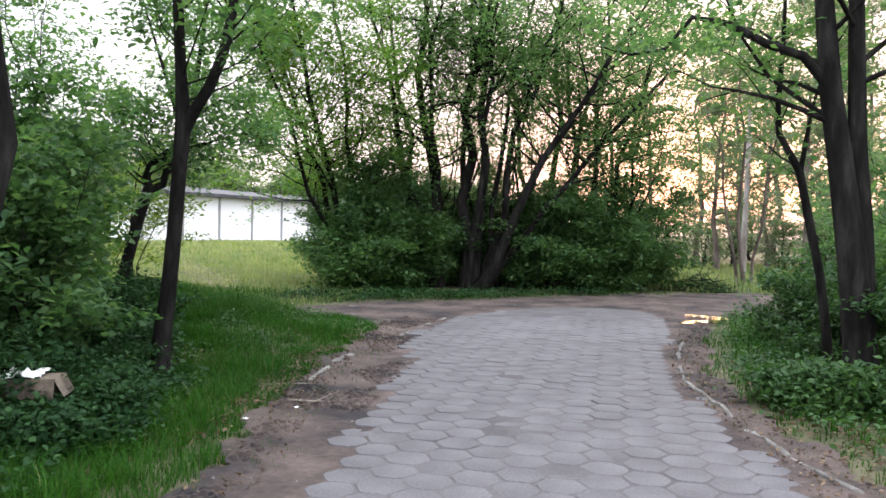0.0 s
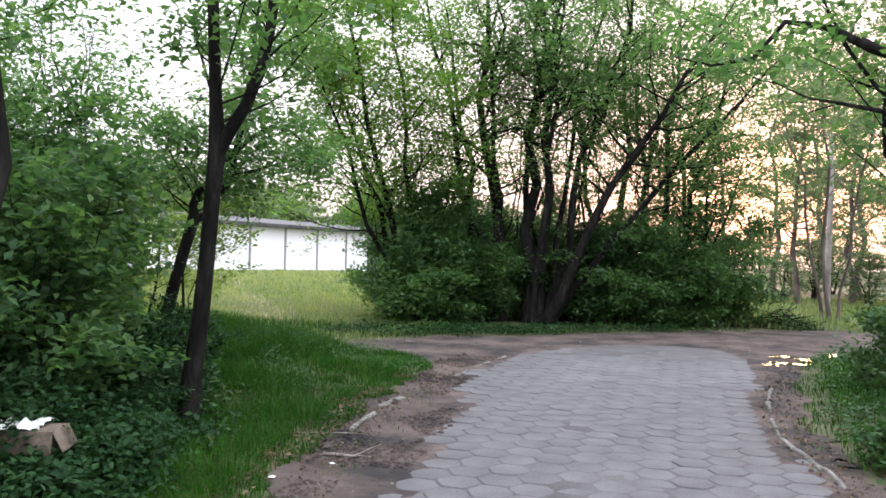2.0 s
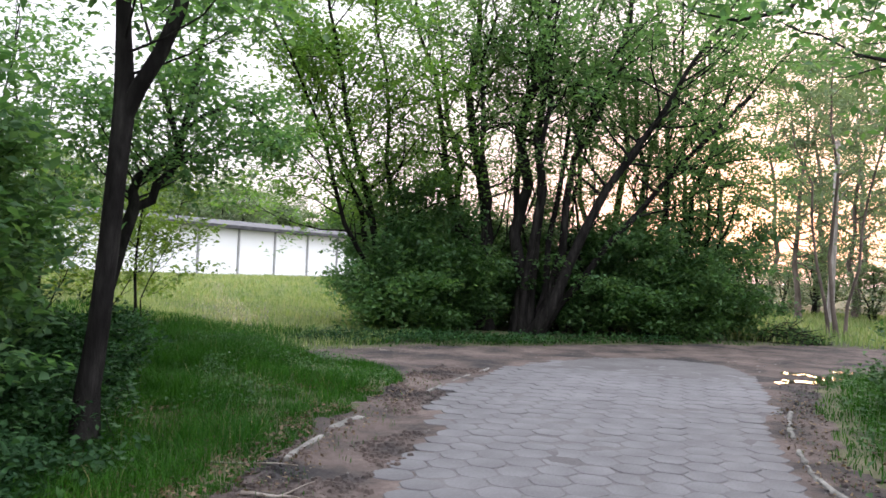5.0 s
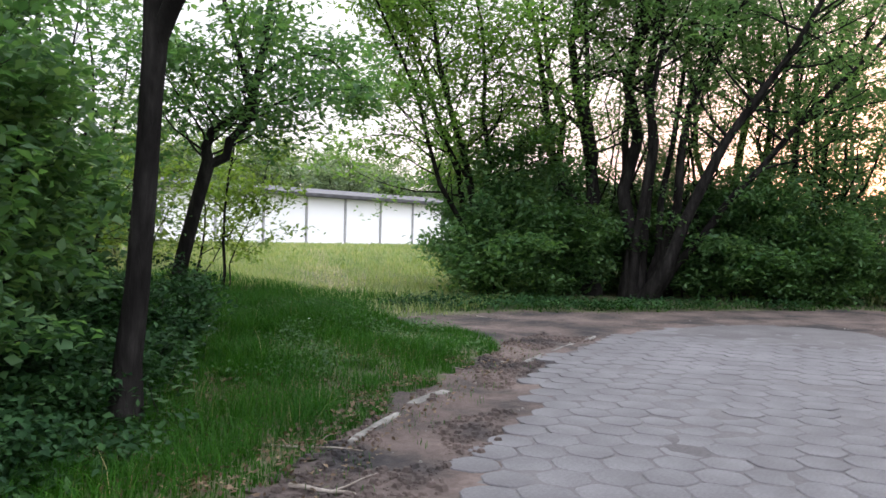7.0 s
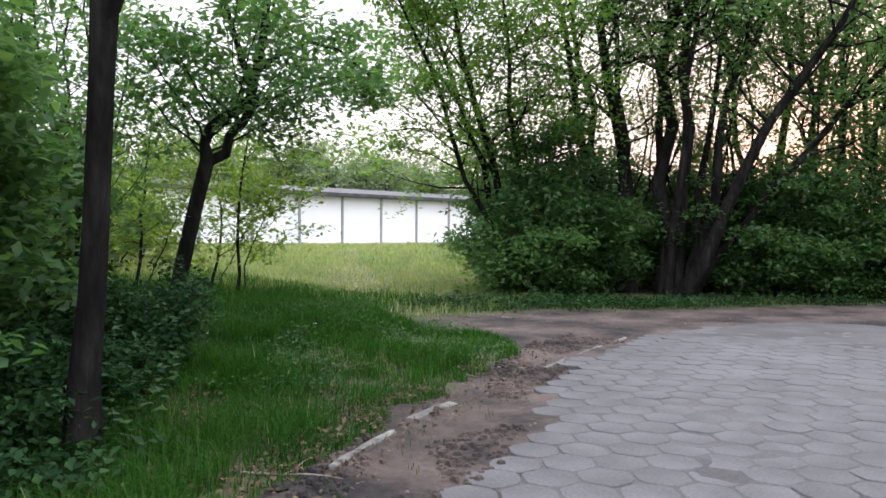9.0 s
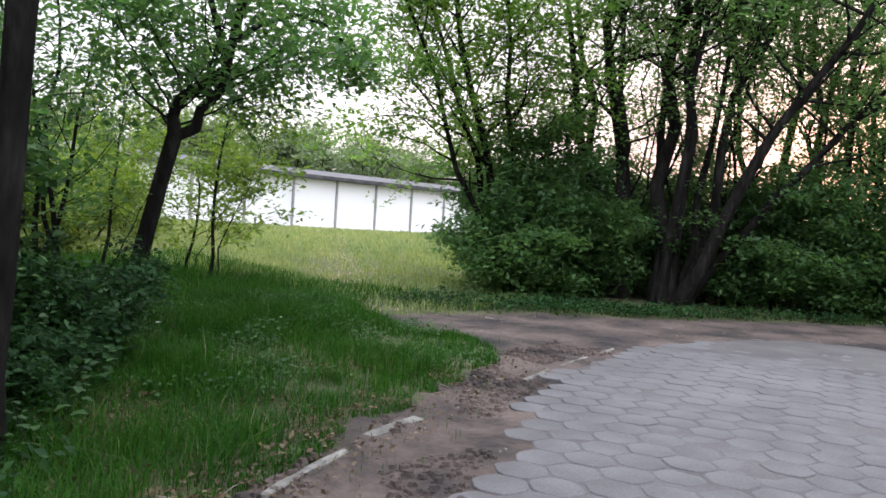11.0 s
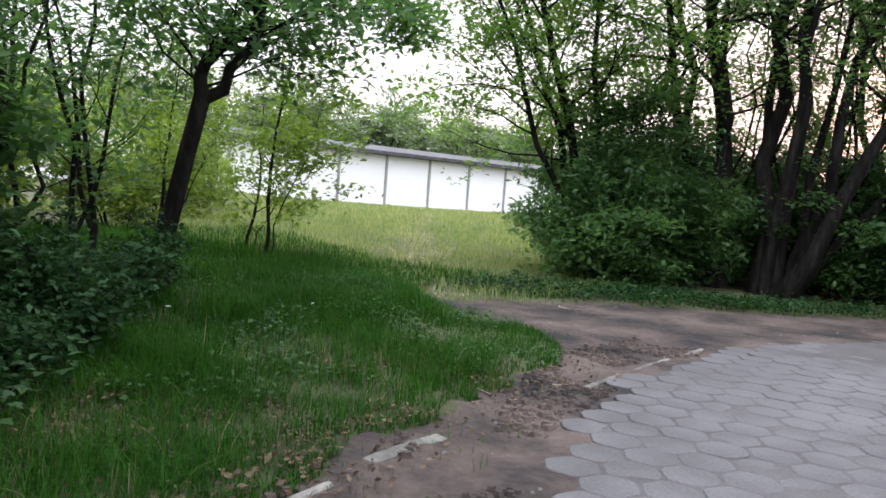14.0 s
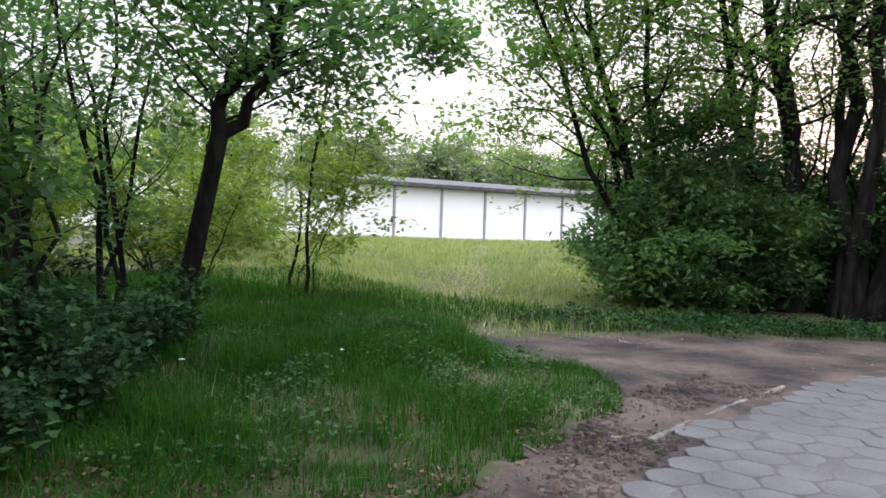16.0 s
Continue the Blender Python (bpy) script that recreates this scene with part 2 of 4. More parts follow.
def limbs_from(rng, V, F, anchors, stem, r0, count, lo, reach, rise=0.35, bend=0.16, sub=5, up_lift=0.03, side=None, twig_from=0.25):
    """Branches out of a stem, twigs out of each branch, leaf anchors along the twigs."""
    for k in range(count):
        s = lo + (1 - lo) * (k + rng.random()) / count
        p, d = along(stem, min(s, 0.999))
        az = rng.random() * 2 * math.pi
        out = Vector((math.cos(az), math.sin(az), 0))
        if side is not None and rng.random() < 0.6:
            out = (out + Vector(side) * 1.3).normalized()
        bd = (out + Vector((0, 0, rise + rng.gauss(0, 0.2))) + d * 0.3).normalized()
        ln = reach * (0.55 + 0.6 * rng.random()) * (1.0 - 0.45 * s)
        br = wander(rng, p, bd, ln, 5, bend, up_lift)
        rb = max(0.006, r0 * (1 - 0.75 * s) * 0.42)
        tube(V, F, br, [rb * (1 - 0.85 * i / 5) for i in range(6)], 5)
        for j in range(sub):
            q, e = along(br, twig_from + (1 - twig_from) * (j + rng.random()) / sub * 0.999)
            tw_dir = (e + Vector((rng.gauss(0, 0.7), rng.gauss(0, 0.7), rng.gauss(0, 0.45)))).normalized()
            tl = ln * (0.18 + 0.22 * rng.random())
            tw = wander(rng, q, tw_dir, tl, 3, 0.2)
            tube(V, F, tw, [rb * 0.3, rb * 0.25, rb * 0.15, rb * 0.06], 3)
            anchors.extend(tuple(x) for x in tw[1:])
        anchors.append(tuple(br[-1]))


def plant_thing(name, label, category, x, y, V, F, anchors, per, spread, size, leaf, bark, seed, group="", droop=0.35, aspect=0.5, extras=()):
    """A tree or shrub: an Empty at its foot with trunk and crown."""
    z = gz(x, y)
    root = tagged(empty(name, x, y, z), label, category, group)
    part_mesh("trunk", mesh_from("trunk", V, F, bark, True), root)
    for nm, v2, f2 in extras:
        part_mesh(nm, mesh_from(nm, v2, f2, bark, True), root)
    part_mesh("crown", leaf_mesh("crown", anchors, per, spread, size, leaf, seed, droop, aspect), root)
    return root


def inside(poly, x, y):
    c = False
    n = len(poly)
    for i in range(n):
        (x1, y1), (x2, y2) = poly[i], poly[i - 1]
        if (y1 > y) != (y2 > y) and x < (x2 - x1) * (y - y1) / (y2 - y1) + x1:
            c = not c
    return c


# ---- plan of the ground ----
EARTH = [(-0.9, -8), (-1.1, 0), (-1.64, 4.7), (-1.99, 5.8), (-2.6, 7.6), (-2.85, 8.6), (-3.15, 9.7), (-3.42, 11.0), (-3.68, 12.2),
         (-3.9, 13.2), (-4.25, 14.0), (-5.5, 14.7), (-7.5, 15.4), (-7.2, 16.3), (-6.4, 17.6), (-5.2, 18.8), (-3.3, 21.0),
         (-0.9, 23.7), (2.0, 26.4), (10, 29), (18, 31), (18, 25), (10, 23.6), (5, 21.5), (2.8, 19.6), (1.9, 18.3), (1.66, 14.6),
         (1.74, 11.1), (2.1, 8.8), (2.55, 7.7), (2.9, 6.6), (3.4, 3), (3.6, -8)]
PAVED = [(-0.1, -7), (-0.5, 2), (-0.85, 5.0), (-1.05, 5.7), (-1.42, 7.05), (-1.9, 9.5), (-2.2, 10.5), (-2.85, 11.8), (-3.15, 13.2),
         (-3.25, 15.4), (-2.9, 17.2), (-2.2, 18.9), (-1.0, 19.7), (0.3, 19.4), (0.9, 18.2), (1.05, 15.2), (1.14, 12.3), (1.38, 10.1),
         (1.72, 8.7), (2.02, 7.3), (2.3, 6.3), (2.65, 4), (2.9, 0), (2.9, -7)]


def steps_axis(lo, hi, fine_lo, fine_hi, step):
    a = [fine_lo + step * i for i in range(int((fine_hi - fine_lo) / step) + 1)]
    g, v = step, a[-1]
    while v < hi:
        g *= 1.18
        v += g
        a.append(v)
    g, v = step, a[0]
    while v > lo:
        g *= 1.18
        v -= g
        a.insert(0, v)
    return a


def grid_mesh(name, xs, ys, zf, material, keep=None):
    V = [(x, y, zf(x, y)) for y in ys for x in xs]
    w = len(xs)
    F = []
    for j in range(len(ys) - 1):
        for i in range(w - 1):
            if keep is None or keep((xs[i] + xs[i + 1]) / 2, (ys[j] + ys[j + 1]) / 2):
                F.append((j * w + i, j * w + i + 1, (j + 1) * w + i + 1, (j + 1) * w + i))
    if keep is not None:
        used = sorted({k for f in F for k in f})
        to = {k: n for n, k in enumerate(used)}
        V = [V[k] for k in used]
        F = [tuple(to[k] for k in f) for f in F]
    return mesh_from(name, V, F, material, True)


# ground: one sheet to the horizon
def ground_z(x, y):
    return gz(x, y) - (0.05 if inside(EARTH, x, y) else 0.0)


xs = steps_axis(-1500, 1500, -16, 7, 0.33)
ys = steps_axis(-1500, 1500, -4, 32, 0.33)
tagged(new("ground", grid_mesh("ground", xs, ys, ground_z, M_SOIL)), "grassy meadow ground with thin dry soil", "ground", kind="structure")


# bare earth beside and beyond the paving, rutted
def wob(x, y):
    return noise.noise((x * 1.1, y * 1.1, 7.0)) * 0.34 + noise.noise((x * 4, y * 4, 3.0)) * 0.16


def earth_z(x, y):
    edge_rough = 0.12 if inside(PAVED, x, y) else 1.0
    z = edge_rough * (0.02 * noise.noise((x * 2.3, y * 2.3, 1.0)) + 0.014 * noise.noise((x * 8, y * 8, 5.0)))
    rut = math.exp(-((x - (-2.45 - 0.16 * (y - 9))) / 0.2) ** 2) if 7 < y < 13 else 0.0
    z -= 0.035 * rut + 0.03 * math.exp(-((x + 4.2) ** 2 / 1.2 + (y - 15.5) ** 2 / 0.25))
    return z - 0.006 + gz(x, y)


ex = [-8.4 + 0.1 * i for i in range(265)]
ey = [-8 + 0.1 * i for i in range(395)]


tagged(new("dirt_track", grid_mesh("dirt_track", ex, ey, earth_z, M_DIRT, lambda x, y: inside(EARTH, x + wob(x, y), y + wob(y, x)))),
       "bare reddish brown earth with ruts under and beside the paving", "dirt track", kind="structure")


def bed_z(x, y):
    """Dusty grit that fills the joints and dips under the earth towards the edges of the paving."""
    out = sum(not inside(PAVED, x + 0.4 * math.cos(a), y + 0.4 * math.sin(a)) for a in (0.4, 1.45, 2.5, 3.54, 4.59, 5.63)) / 6
    return earth_z(x, y) + 0.0055 - 0.015 * out + 0.002 * noise.noise((x * 3, y * 3, 51))


tagged(new("paving_bed", grid_mesh("paving_bed", [v for v in ex if -3.8 < v < 3.4], [v for v in ey if v < 20.2], bed_z, M_GRIT, lambda x, y: inside(PAVED, x, y))),
       "grey dusty grit that fills the joints", "paving bed", kind="structure")


# ---- long white building at the far side of the meadow ----
def box_bm(sx, sy, sz, bevel=0.0):
    bm = bmesh.new()
    bmesh.ops.create_cube(bm, size=1.0)
    bmesh.ops.scale(bm, vec=(sx, sy, sz), verts=bm.verts)
    bmesh.ops.translate(bm, vec=(0, 0, sz / 2), verts=bm.verts)
    if bevel:
        bmesh.ops.bevel(bm, geom=bm.edges[:], offset=bevel, segments=2, affect="EDGES")
    return bm


def moved(bm, x, y, z):
    bmesh.ops.translate(bm, vec=(x, y, z), verts=bm.verts)
    return bm


def long_building():
    """White panel building with grey posts on its face, plinth and a low dark roof with an eave."""
    panel, count, first = 6.2, 17, -8
    height, depth = 5.4, 14.0
    heading = math.degrees(math.atan2(0.986, 0.165))
    root = tagged(empty("long_building", -60.3, 75.65, -0.21, heading), "long low white panel building with dark roof across the meadow", "building")
    length = panel * count
    mid = (first + count / 2) * panel
    part("wall", moved(box_bm(length, 0.2, height + 0.5), mid, 0.0, -0.1), M_WALL, root, "white rendered front wall")
    part("wall", moved(box_bm(length, 0.2, height + 0.5), mid, depth, -0.1), M_WALL, root)
    for ex_ in (first * panel + 0.1, (first + count) * panel - 0.1):
        part("wall", moved(box_bm(0.2, depth - 0.2, height + 0.5), ex_, depth / 2, -0.1), M_WALL, root)
    bm = bmesh.new()                                   # roof: shallow pitched slab with eaves
    x0, x1 = first * panel - 0.4, (first + count) * panel + 0.4
    prof = [(-1.1, 5.72), (-1.1, 6.14), (depth / 2, 7.2), (depth + 1.0, 6.14), (depth + 1.0, 5.72)]
    rows = [[bm.verts.new((x, y, z)) for y, z in prof] for x in (x0, x1)]
    for k in range(len(prof)):
        k2 = (k + 1) % len(prof)
        bm.faces.new((rows[0][k], rows[0][k2], rows[1][k2], rows[1][k]))
    bm.faces.new(rows[0])
    bm.faces.new(rows[1][::-1])
    bmesh.ops.recalc_face_normals(bm, faces=bm.faces)
    part("roof", bm, M_ROOF, root, "dark grey sheet roof with a straight eave")
    bm = bmesh.new()
    bmesh.ops.create_cube(bm, size=1.0)
    bmesh.ops.scale(bm, vec=(length + 0.7, 0.08, 0.34), verts=bm.verts)
    part("fascia", moved(bm, mid, -1.15, 5.93), M_ROOF, root)
    post_me = None
    for i in range(count + 1):
        if post_me is None:
            ob = part("post", moved(box_bm(0.28, 0.16, height + 0.36, 0.02), 0, -0.18, 0), M_JOINT, root, "narrow grey concrete post")
            post_me = ob.data
        else:
            ob = part_mesh("post", post_me, root, "narrow grey concrete post")
        ob.location.x = (first + i) * panel
    rail = None
    for i in range(count):
        if rail is None:
            ob = part("plinth", moved(box_bm(panel - 0.32, 0.08, 0.8, 0.01), 0, -0.14, 0), M_WALL, root)
            rail = ob.data
        else:
            ob = part_mesh("plinth", rail, root)
        ob.location = ((first + i + 0.5) * panel, 0, -0.2)
    return root


long_building()


# ---- trees ----
def stems_tree(name, label, x, y, stems, limbs, reach, per, spread, size, leaf, seed, bark=None, lo=0.3, group="", sub=5, rise=0.35,
               bend=0.07, side=None, category="tree", droop=0.35, aspect=0.5, first_leaf=0.25):
    """stems: (foot dx, foot dy, top dx, top dy, height, radius) each."""
    rng = random.Random(seed)
    V, F, anchors = [], [], []
    for fx, fy, tx, ty, h, r in stems:
        a, b = Vector((fx, fy, -0.15)), Vector((tx, ty, h))
        n = 9
        pts = []
        for i in range(n + 1):
            s = i / n
            p = a.lerp(b, s)
            p.x = fx + (tx - fx) * (s ** 1.15)
            p.y = fy + (ty - fy) * (s ** 1.15)
            w = 0.035 * h * (1 if 0 < i < n else 0)
            p += Vector((rng.gauss(0, w * bend * 5), rng.gauss(0, w * bend * 5), 0))
            pts.append(p)
        rad = [r * (1.35 if i == 0 else 1.0) * (1 - 0.88 * (i / n) ** 1.1) for i in range(n + 1)]
        tube(V, F, pts, rad, 9)
        limbs_from(rng, V, F, anchors, pts, r, limbs, lo, reach, rise=rise, sub=sub, side=side, twig_from=first_leaf)
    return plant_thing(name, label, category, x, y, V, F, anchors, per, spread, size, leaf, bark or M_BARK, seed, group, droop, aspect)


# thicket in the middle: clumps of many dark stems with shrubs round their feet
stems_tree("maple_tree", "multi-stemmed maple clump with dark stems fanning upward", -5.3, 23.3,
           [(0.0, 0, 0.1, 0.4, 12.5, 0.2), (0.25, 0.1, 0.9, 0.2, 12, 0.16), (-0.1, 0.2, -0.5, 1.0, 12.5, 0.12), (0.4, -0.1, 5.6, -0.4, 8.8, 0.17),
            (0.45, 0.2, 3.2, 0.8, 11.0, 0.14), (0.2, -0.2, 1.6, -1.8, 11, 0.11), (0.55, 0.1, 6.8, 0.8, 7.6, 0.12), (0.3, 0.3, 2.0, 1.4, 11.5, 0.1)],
           20, 3.8, 7, 0.34, 0.16, M_LEAF_CROWN_HAZY, 11, lo=0.42, sub=6)
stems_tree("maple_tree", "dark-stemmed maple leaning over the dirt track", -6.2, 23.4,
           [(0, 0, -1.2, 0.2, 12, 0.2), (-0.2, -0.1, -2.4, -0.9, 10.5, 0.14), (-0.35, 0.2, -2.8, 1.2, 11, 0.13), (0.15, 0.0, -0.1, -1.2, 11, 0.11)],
           20, 3.6, 8, 0.32, 0.16, M_LEAF_CROWN_HAZY, 12, lo=0.32, sub=6)
stems_tree("ash_tree", "yellow-green leaning tree at the thicket's meadow edge", -8.6, 22.0,
           [(0, 0, -0.6, -3.8, 10.0, 0.12), (-0.1, 0.1, -2.2, -2.4, 9.5, 0.1), (0.2, 0, 0.6, -2.6, 10, 0.09), (-0.2, 0, -1.2, -5.0, 8.4, 0.08)],
           22, 3.4, 15, 0.3, 0.16, M_LEAF_ASH, 13, lo=0.26, sub=6)
stems_tree("maple_tree", "bushy maple at the thicket's far end", -2.0, 26.8,
           [(0, 0, 0.4, 0.3, 11, 0.14), (0.2, 0, 2.2, -0.6, 9.5, 0.12), (-0.2, 0.1, -1.4, -0.3, 11, 0.12), (0.1, 0.2, 1.2, 1.2, 10.5, 0.1)],
           17, 3.6, 7, 0.28, 0.16, M_LEAF_CROWN_HAZY, 14, lo=0.34, sub=6)
# haze over this tree is put into its pale leaves and bark
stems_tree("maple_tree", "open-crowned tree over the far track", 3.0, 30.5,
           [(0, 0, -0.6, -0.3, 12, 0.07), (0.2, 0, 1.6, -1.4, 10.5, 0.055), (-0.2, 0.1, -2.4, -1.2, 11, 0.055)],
           18, 3.4, 6, 0.3, 0.19, M_LEAF_HAZY, 16, bark=M_BARK_PINE, lo=0.3, sub=5)
stems_tree("maple_tree", "tall maple at the back of the thicket", -3.6, 27.0,
           [(0, 0, 0.4, 0.3, 12.5, 0.14), (0.2, 0, 2.6, -0.6, 11, 0.11), (-0.2, 0.1, -2.6, -0.3, 12, 0.11)],
           15, 3.6, 5, 0.3, 0.17, M_LEAF_CROWN_HAZY, 15, lo=0.42, sub=5)
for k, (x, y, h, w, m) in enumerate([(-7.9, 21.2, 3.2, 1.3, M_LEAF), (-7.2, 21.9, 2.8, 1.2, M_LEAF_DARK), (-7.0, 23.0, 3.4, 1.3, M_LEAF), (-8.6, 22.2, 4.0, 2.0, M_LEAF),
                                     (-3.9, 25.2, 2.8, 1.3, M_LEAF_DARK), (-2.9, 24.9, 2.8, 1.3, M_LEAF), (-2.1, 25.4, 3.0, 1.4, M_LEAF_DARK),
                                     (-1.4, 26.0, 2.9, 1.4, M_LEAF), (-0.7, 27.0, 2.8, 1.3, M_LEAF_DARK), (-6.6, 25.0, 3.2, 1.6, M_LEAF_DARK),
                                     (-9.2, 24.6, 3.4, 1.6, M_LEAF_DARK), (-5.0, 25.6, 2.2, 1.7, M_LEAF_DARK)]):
    st = []
    rs = random.Random(100 + k)
    for i in range(8):
        an = rs.random() * 6.283
        q = w * (0.3 + 0.95 * rs.random())
        st.append((0.2 * math.cos(an), 0.2 * math.sin(an), q * math.cos(an), q * math.sin(an), h * (0.3 + 0.95 * rs.random() ** 1.4), 0.025))
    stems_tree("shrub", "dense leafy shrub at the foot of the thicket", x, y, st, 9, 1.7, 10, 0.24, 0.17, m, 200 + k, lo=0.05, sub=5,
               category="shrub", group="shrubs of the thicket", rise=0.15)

stems_tree("maple_tree", "bushy young maple at the thicket's end", -1.0, 26.6,
           [(0, 0, 0.6, 0.2, 6.5, 0.07), (0.1, 0, 1.6, -0.5, 5.5, 0.06), (-0.1, 0.1, -1.0, 0.1, 6.5, 0.06), (0, 0, 0.9, -1.2, 5.0, 0.05)],
           15, 2.4, 7, 0.26, 0.16, M_LEAF, 17, lo=0.15, sub=5, rise=0.15)
# thin young stems standing among the thicket's trunks
for k, (x, y) in enumerate([(-4.3, 24.5), (-6.3, 24.7), (-2.4, 25.4)]):
    rs = random.Random(650 + k)
    st = [(rs.gauss(0, 0.5), rs.gauss(0, 0.3), rs.gauss(0.2, 0.9), rs.gauss(0, 0.5), rs.uniform(7, 10), rs.uniform(0.035, 0.06)) for _ in range(6)]
    stems_tree("thin_stemmed_tree", "clump of thin dark stems with fine leaves", x, y, st, 14, 1.5, 7, 0.24, 0.13, M_LEAF_CROWN_HAZY, 660 + k, lo=0.26, group="thin stems of the thicket", sub=4)

# tree with the forked trunk beside the road
def forked_tree():
    rng = random.Random(31)
    V, F, anchors = [], [], []
    main = [Vector(p) for p in ((0, 0, -0.1), (0.02, 0.0, 0.5), (0.09, 0.01, 1.0), (0.16, 0.0, 1.6), (0.23, -0.01, 2.4), (0.28, -0.02, 2.85), (0.26, -0.05, 3.4), (0.22, -0.1, 4.6), (0.2, 0, 6.8), (0.3, 0.1, 9.8))]
    tube(V, F, main, [0.145, 0.1, 0.088, 0.082, 0.08, 0.088, 0.062, 0.055, 0.042, 0.02], 12)
    side = [Vector(p) for p in ((0.26, -0.02, 2.7), (0.41, -0.01, 2.98), (0.59, 0.02, 3.26), (0.72, 0.06, 3.6), (0.8, 0.1, 4.05), (0.86, 0.15, 4.9), (0.9, 0.4, 8.7))]
    V2, F2 = [], []
    tube(V2, F2, side, [0.066, 0.066, 0.06, 0.056, 0.052, 0.045, 0.015], 10)
    limbs_from(rng, V, F, anchors, main, 0.06, 18, 0.6, 3.0)
    limbs_from(rng, V, F, anchors, side, 0.06, 13, 0.5, 2.8)
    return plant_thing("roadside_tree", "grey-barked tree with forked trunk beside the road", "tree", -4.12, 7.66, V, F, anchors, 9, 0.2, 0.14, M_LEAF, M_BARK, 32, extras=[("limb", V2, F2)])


forked_tree()


def leaning_tree():
    """The dark leaning tree with an elbow, and its crown over the grass."""
    rng = random.Random(47)
    V, F, anchors = [], [], []
    main = [Vector(p) for p in ((0, 0, -0.2), (0.02, 0.0, 0.35), (0.12, 0.05, 0.9), (0.3, 0.1, 1.6), (0.5, 0.1, 2.12), (0.47, 0.08, 2.32), (0.53, 0.12, 2.52), (0.72, 0.27, 2.72), (0.95, 0.4, 2.9), (1.1, 0.45, 3.6), (1.25, 0.5, 4.8), (1.3, 0.6, 6.0))]
    tube(V, F, main, [0.14, 0.105, 0.098, 0.092, 0.09, 0.068, 0.064, 0.06, 0.06, 0.05, 0.035, 0.014], 11)
    side = [Vector(p) for p in ((0.48, 0.1, 2.08), (0.68, 0.24, 2.2), (0.71, 0.27, 2.42), (0.84, 0.38, 2.6), (1.0, 0.42, 2.85), (0.85, 0.2, 3.7), (0.5, -0.1, 5.2))]
    V2, F2, V3, F3 = [], [], [], []
    tube(V2, F2, side, [0.07, 0.068, 0.06, 0.058, 0.054, 0.035, 0.012], 9)
    arm = [Vector(p) for p in ((0.98, 0.22, 3.05), (1.05, 0.8, 3.5), (1.0, 1.4, 3.78), (1.12, 1.85, 3.75), (1.35, 2.2, 3.45), (1.55, 2.5, 3.05))]
    tube(V3, F3, arm, [0.045, 0.036, 0.028, 0.022, 0.014, 0.006], 7)
    limbs_from(rng, V, F, anchors, main, 0.06, 27, 0.36, 2.8, rise=0.2)
    limbs_from(rng, V, F, anchors, side, 0.05, 12, 0.4, 2.4, rise=0.2)
    limbs_from(rng, V, F, anchors, arm, 0.03, 6, 0.4, 0.8, rise=-0.1)
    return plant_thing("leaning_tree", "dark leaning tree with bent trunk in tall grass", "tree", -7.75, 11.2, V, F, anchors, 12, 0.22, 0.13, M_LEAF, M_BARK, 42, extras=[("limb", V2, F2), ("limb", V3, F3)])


leaning_tree()

# slender saplings with yellow-green leaves behind the leaning tree
for k, (x, y, h) in enumerate([(-10.5, 14.7, 5.0), (-12.2, 15.6, 3.2), (-11.6, 13.4, 3.4)]):
    st = [(0, 0, 0.25, 0.1, h, 0.034), (0.06, 0, 1.1, 0.4, h * 0.62, 0.016)]
    stems_tree("sapling", "slender sapling with fresh yellow-green leaves", x, y, st, 13, 1.5, 6, 0.17, 0.14, M_LEAF_YELLOW, 300 + k, lo=0.2,
               group="saplings behind the leaning tree", sub=4)

# dark saplings and shrubs of the wood's edge
for k, (x, y, h, r, m) in enumerate([(-8.4, 10.0, 5.4, 0.045, M_LEAF), (-7.9, 8.8, 5.0, 0.04, M_LEAF), (-9.8, 11.4, 6.0, 0.05, M_LEAF), (-9.4, 8.4, 6.5, 0.06, M_LEAF),
                                     (-6.7, 7.6, 3.4, 0.03, M_LEAF_DARK), (-11.9, 11.0, 7.0, 0.07, M_LEAF), (-11.2, 8.6, 7.5, 0.08, M_LEAF), (-7.0, 6.2, 5.0, 0.05, M_LEAF)]):
    rs = random.Random(400 + k)
    st = [(0.12 * rs.gauss(0, 1), 0.12 * rs.gauss(0, 1), rs.gauss(0, 0.7), rs.gauss(0, 0.7), h * (0.65 + 0.35 * rs.random()), r * (0.6 + 0.4 * rs.random())) for _ in range(4)]
    stems_tree("young_tree", "young dark-stemmed tree at the wood's edge", x, y, st, 10, 2.0, 5, 0.2, 0.13, m, 410 + k, lo=0.25, group="young trees of the wood", sub=4, rise=0.2)
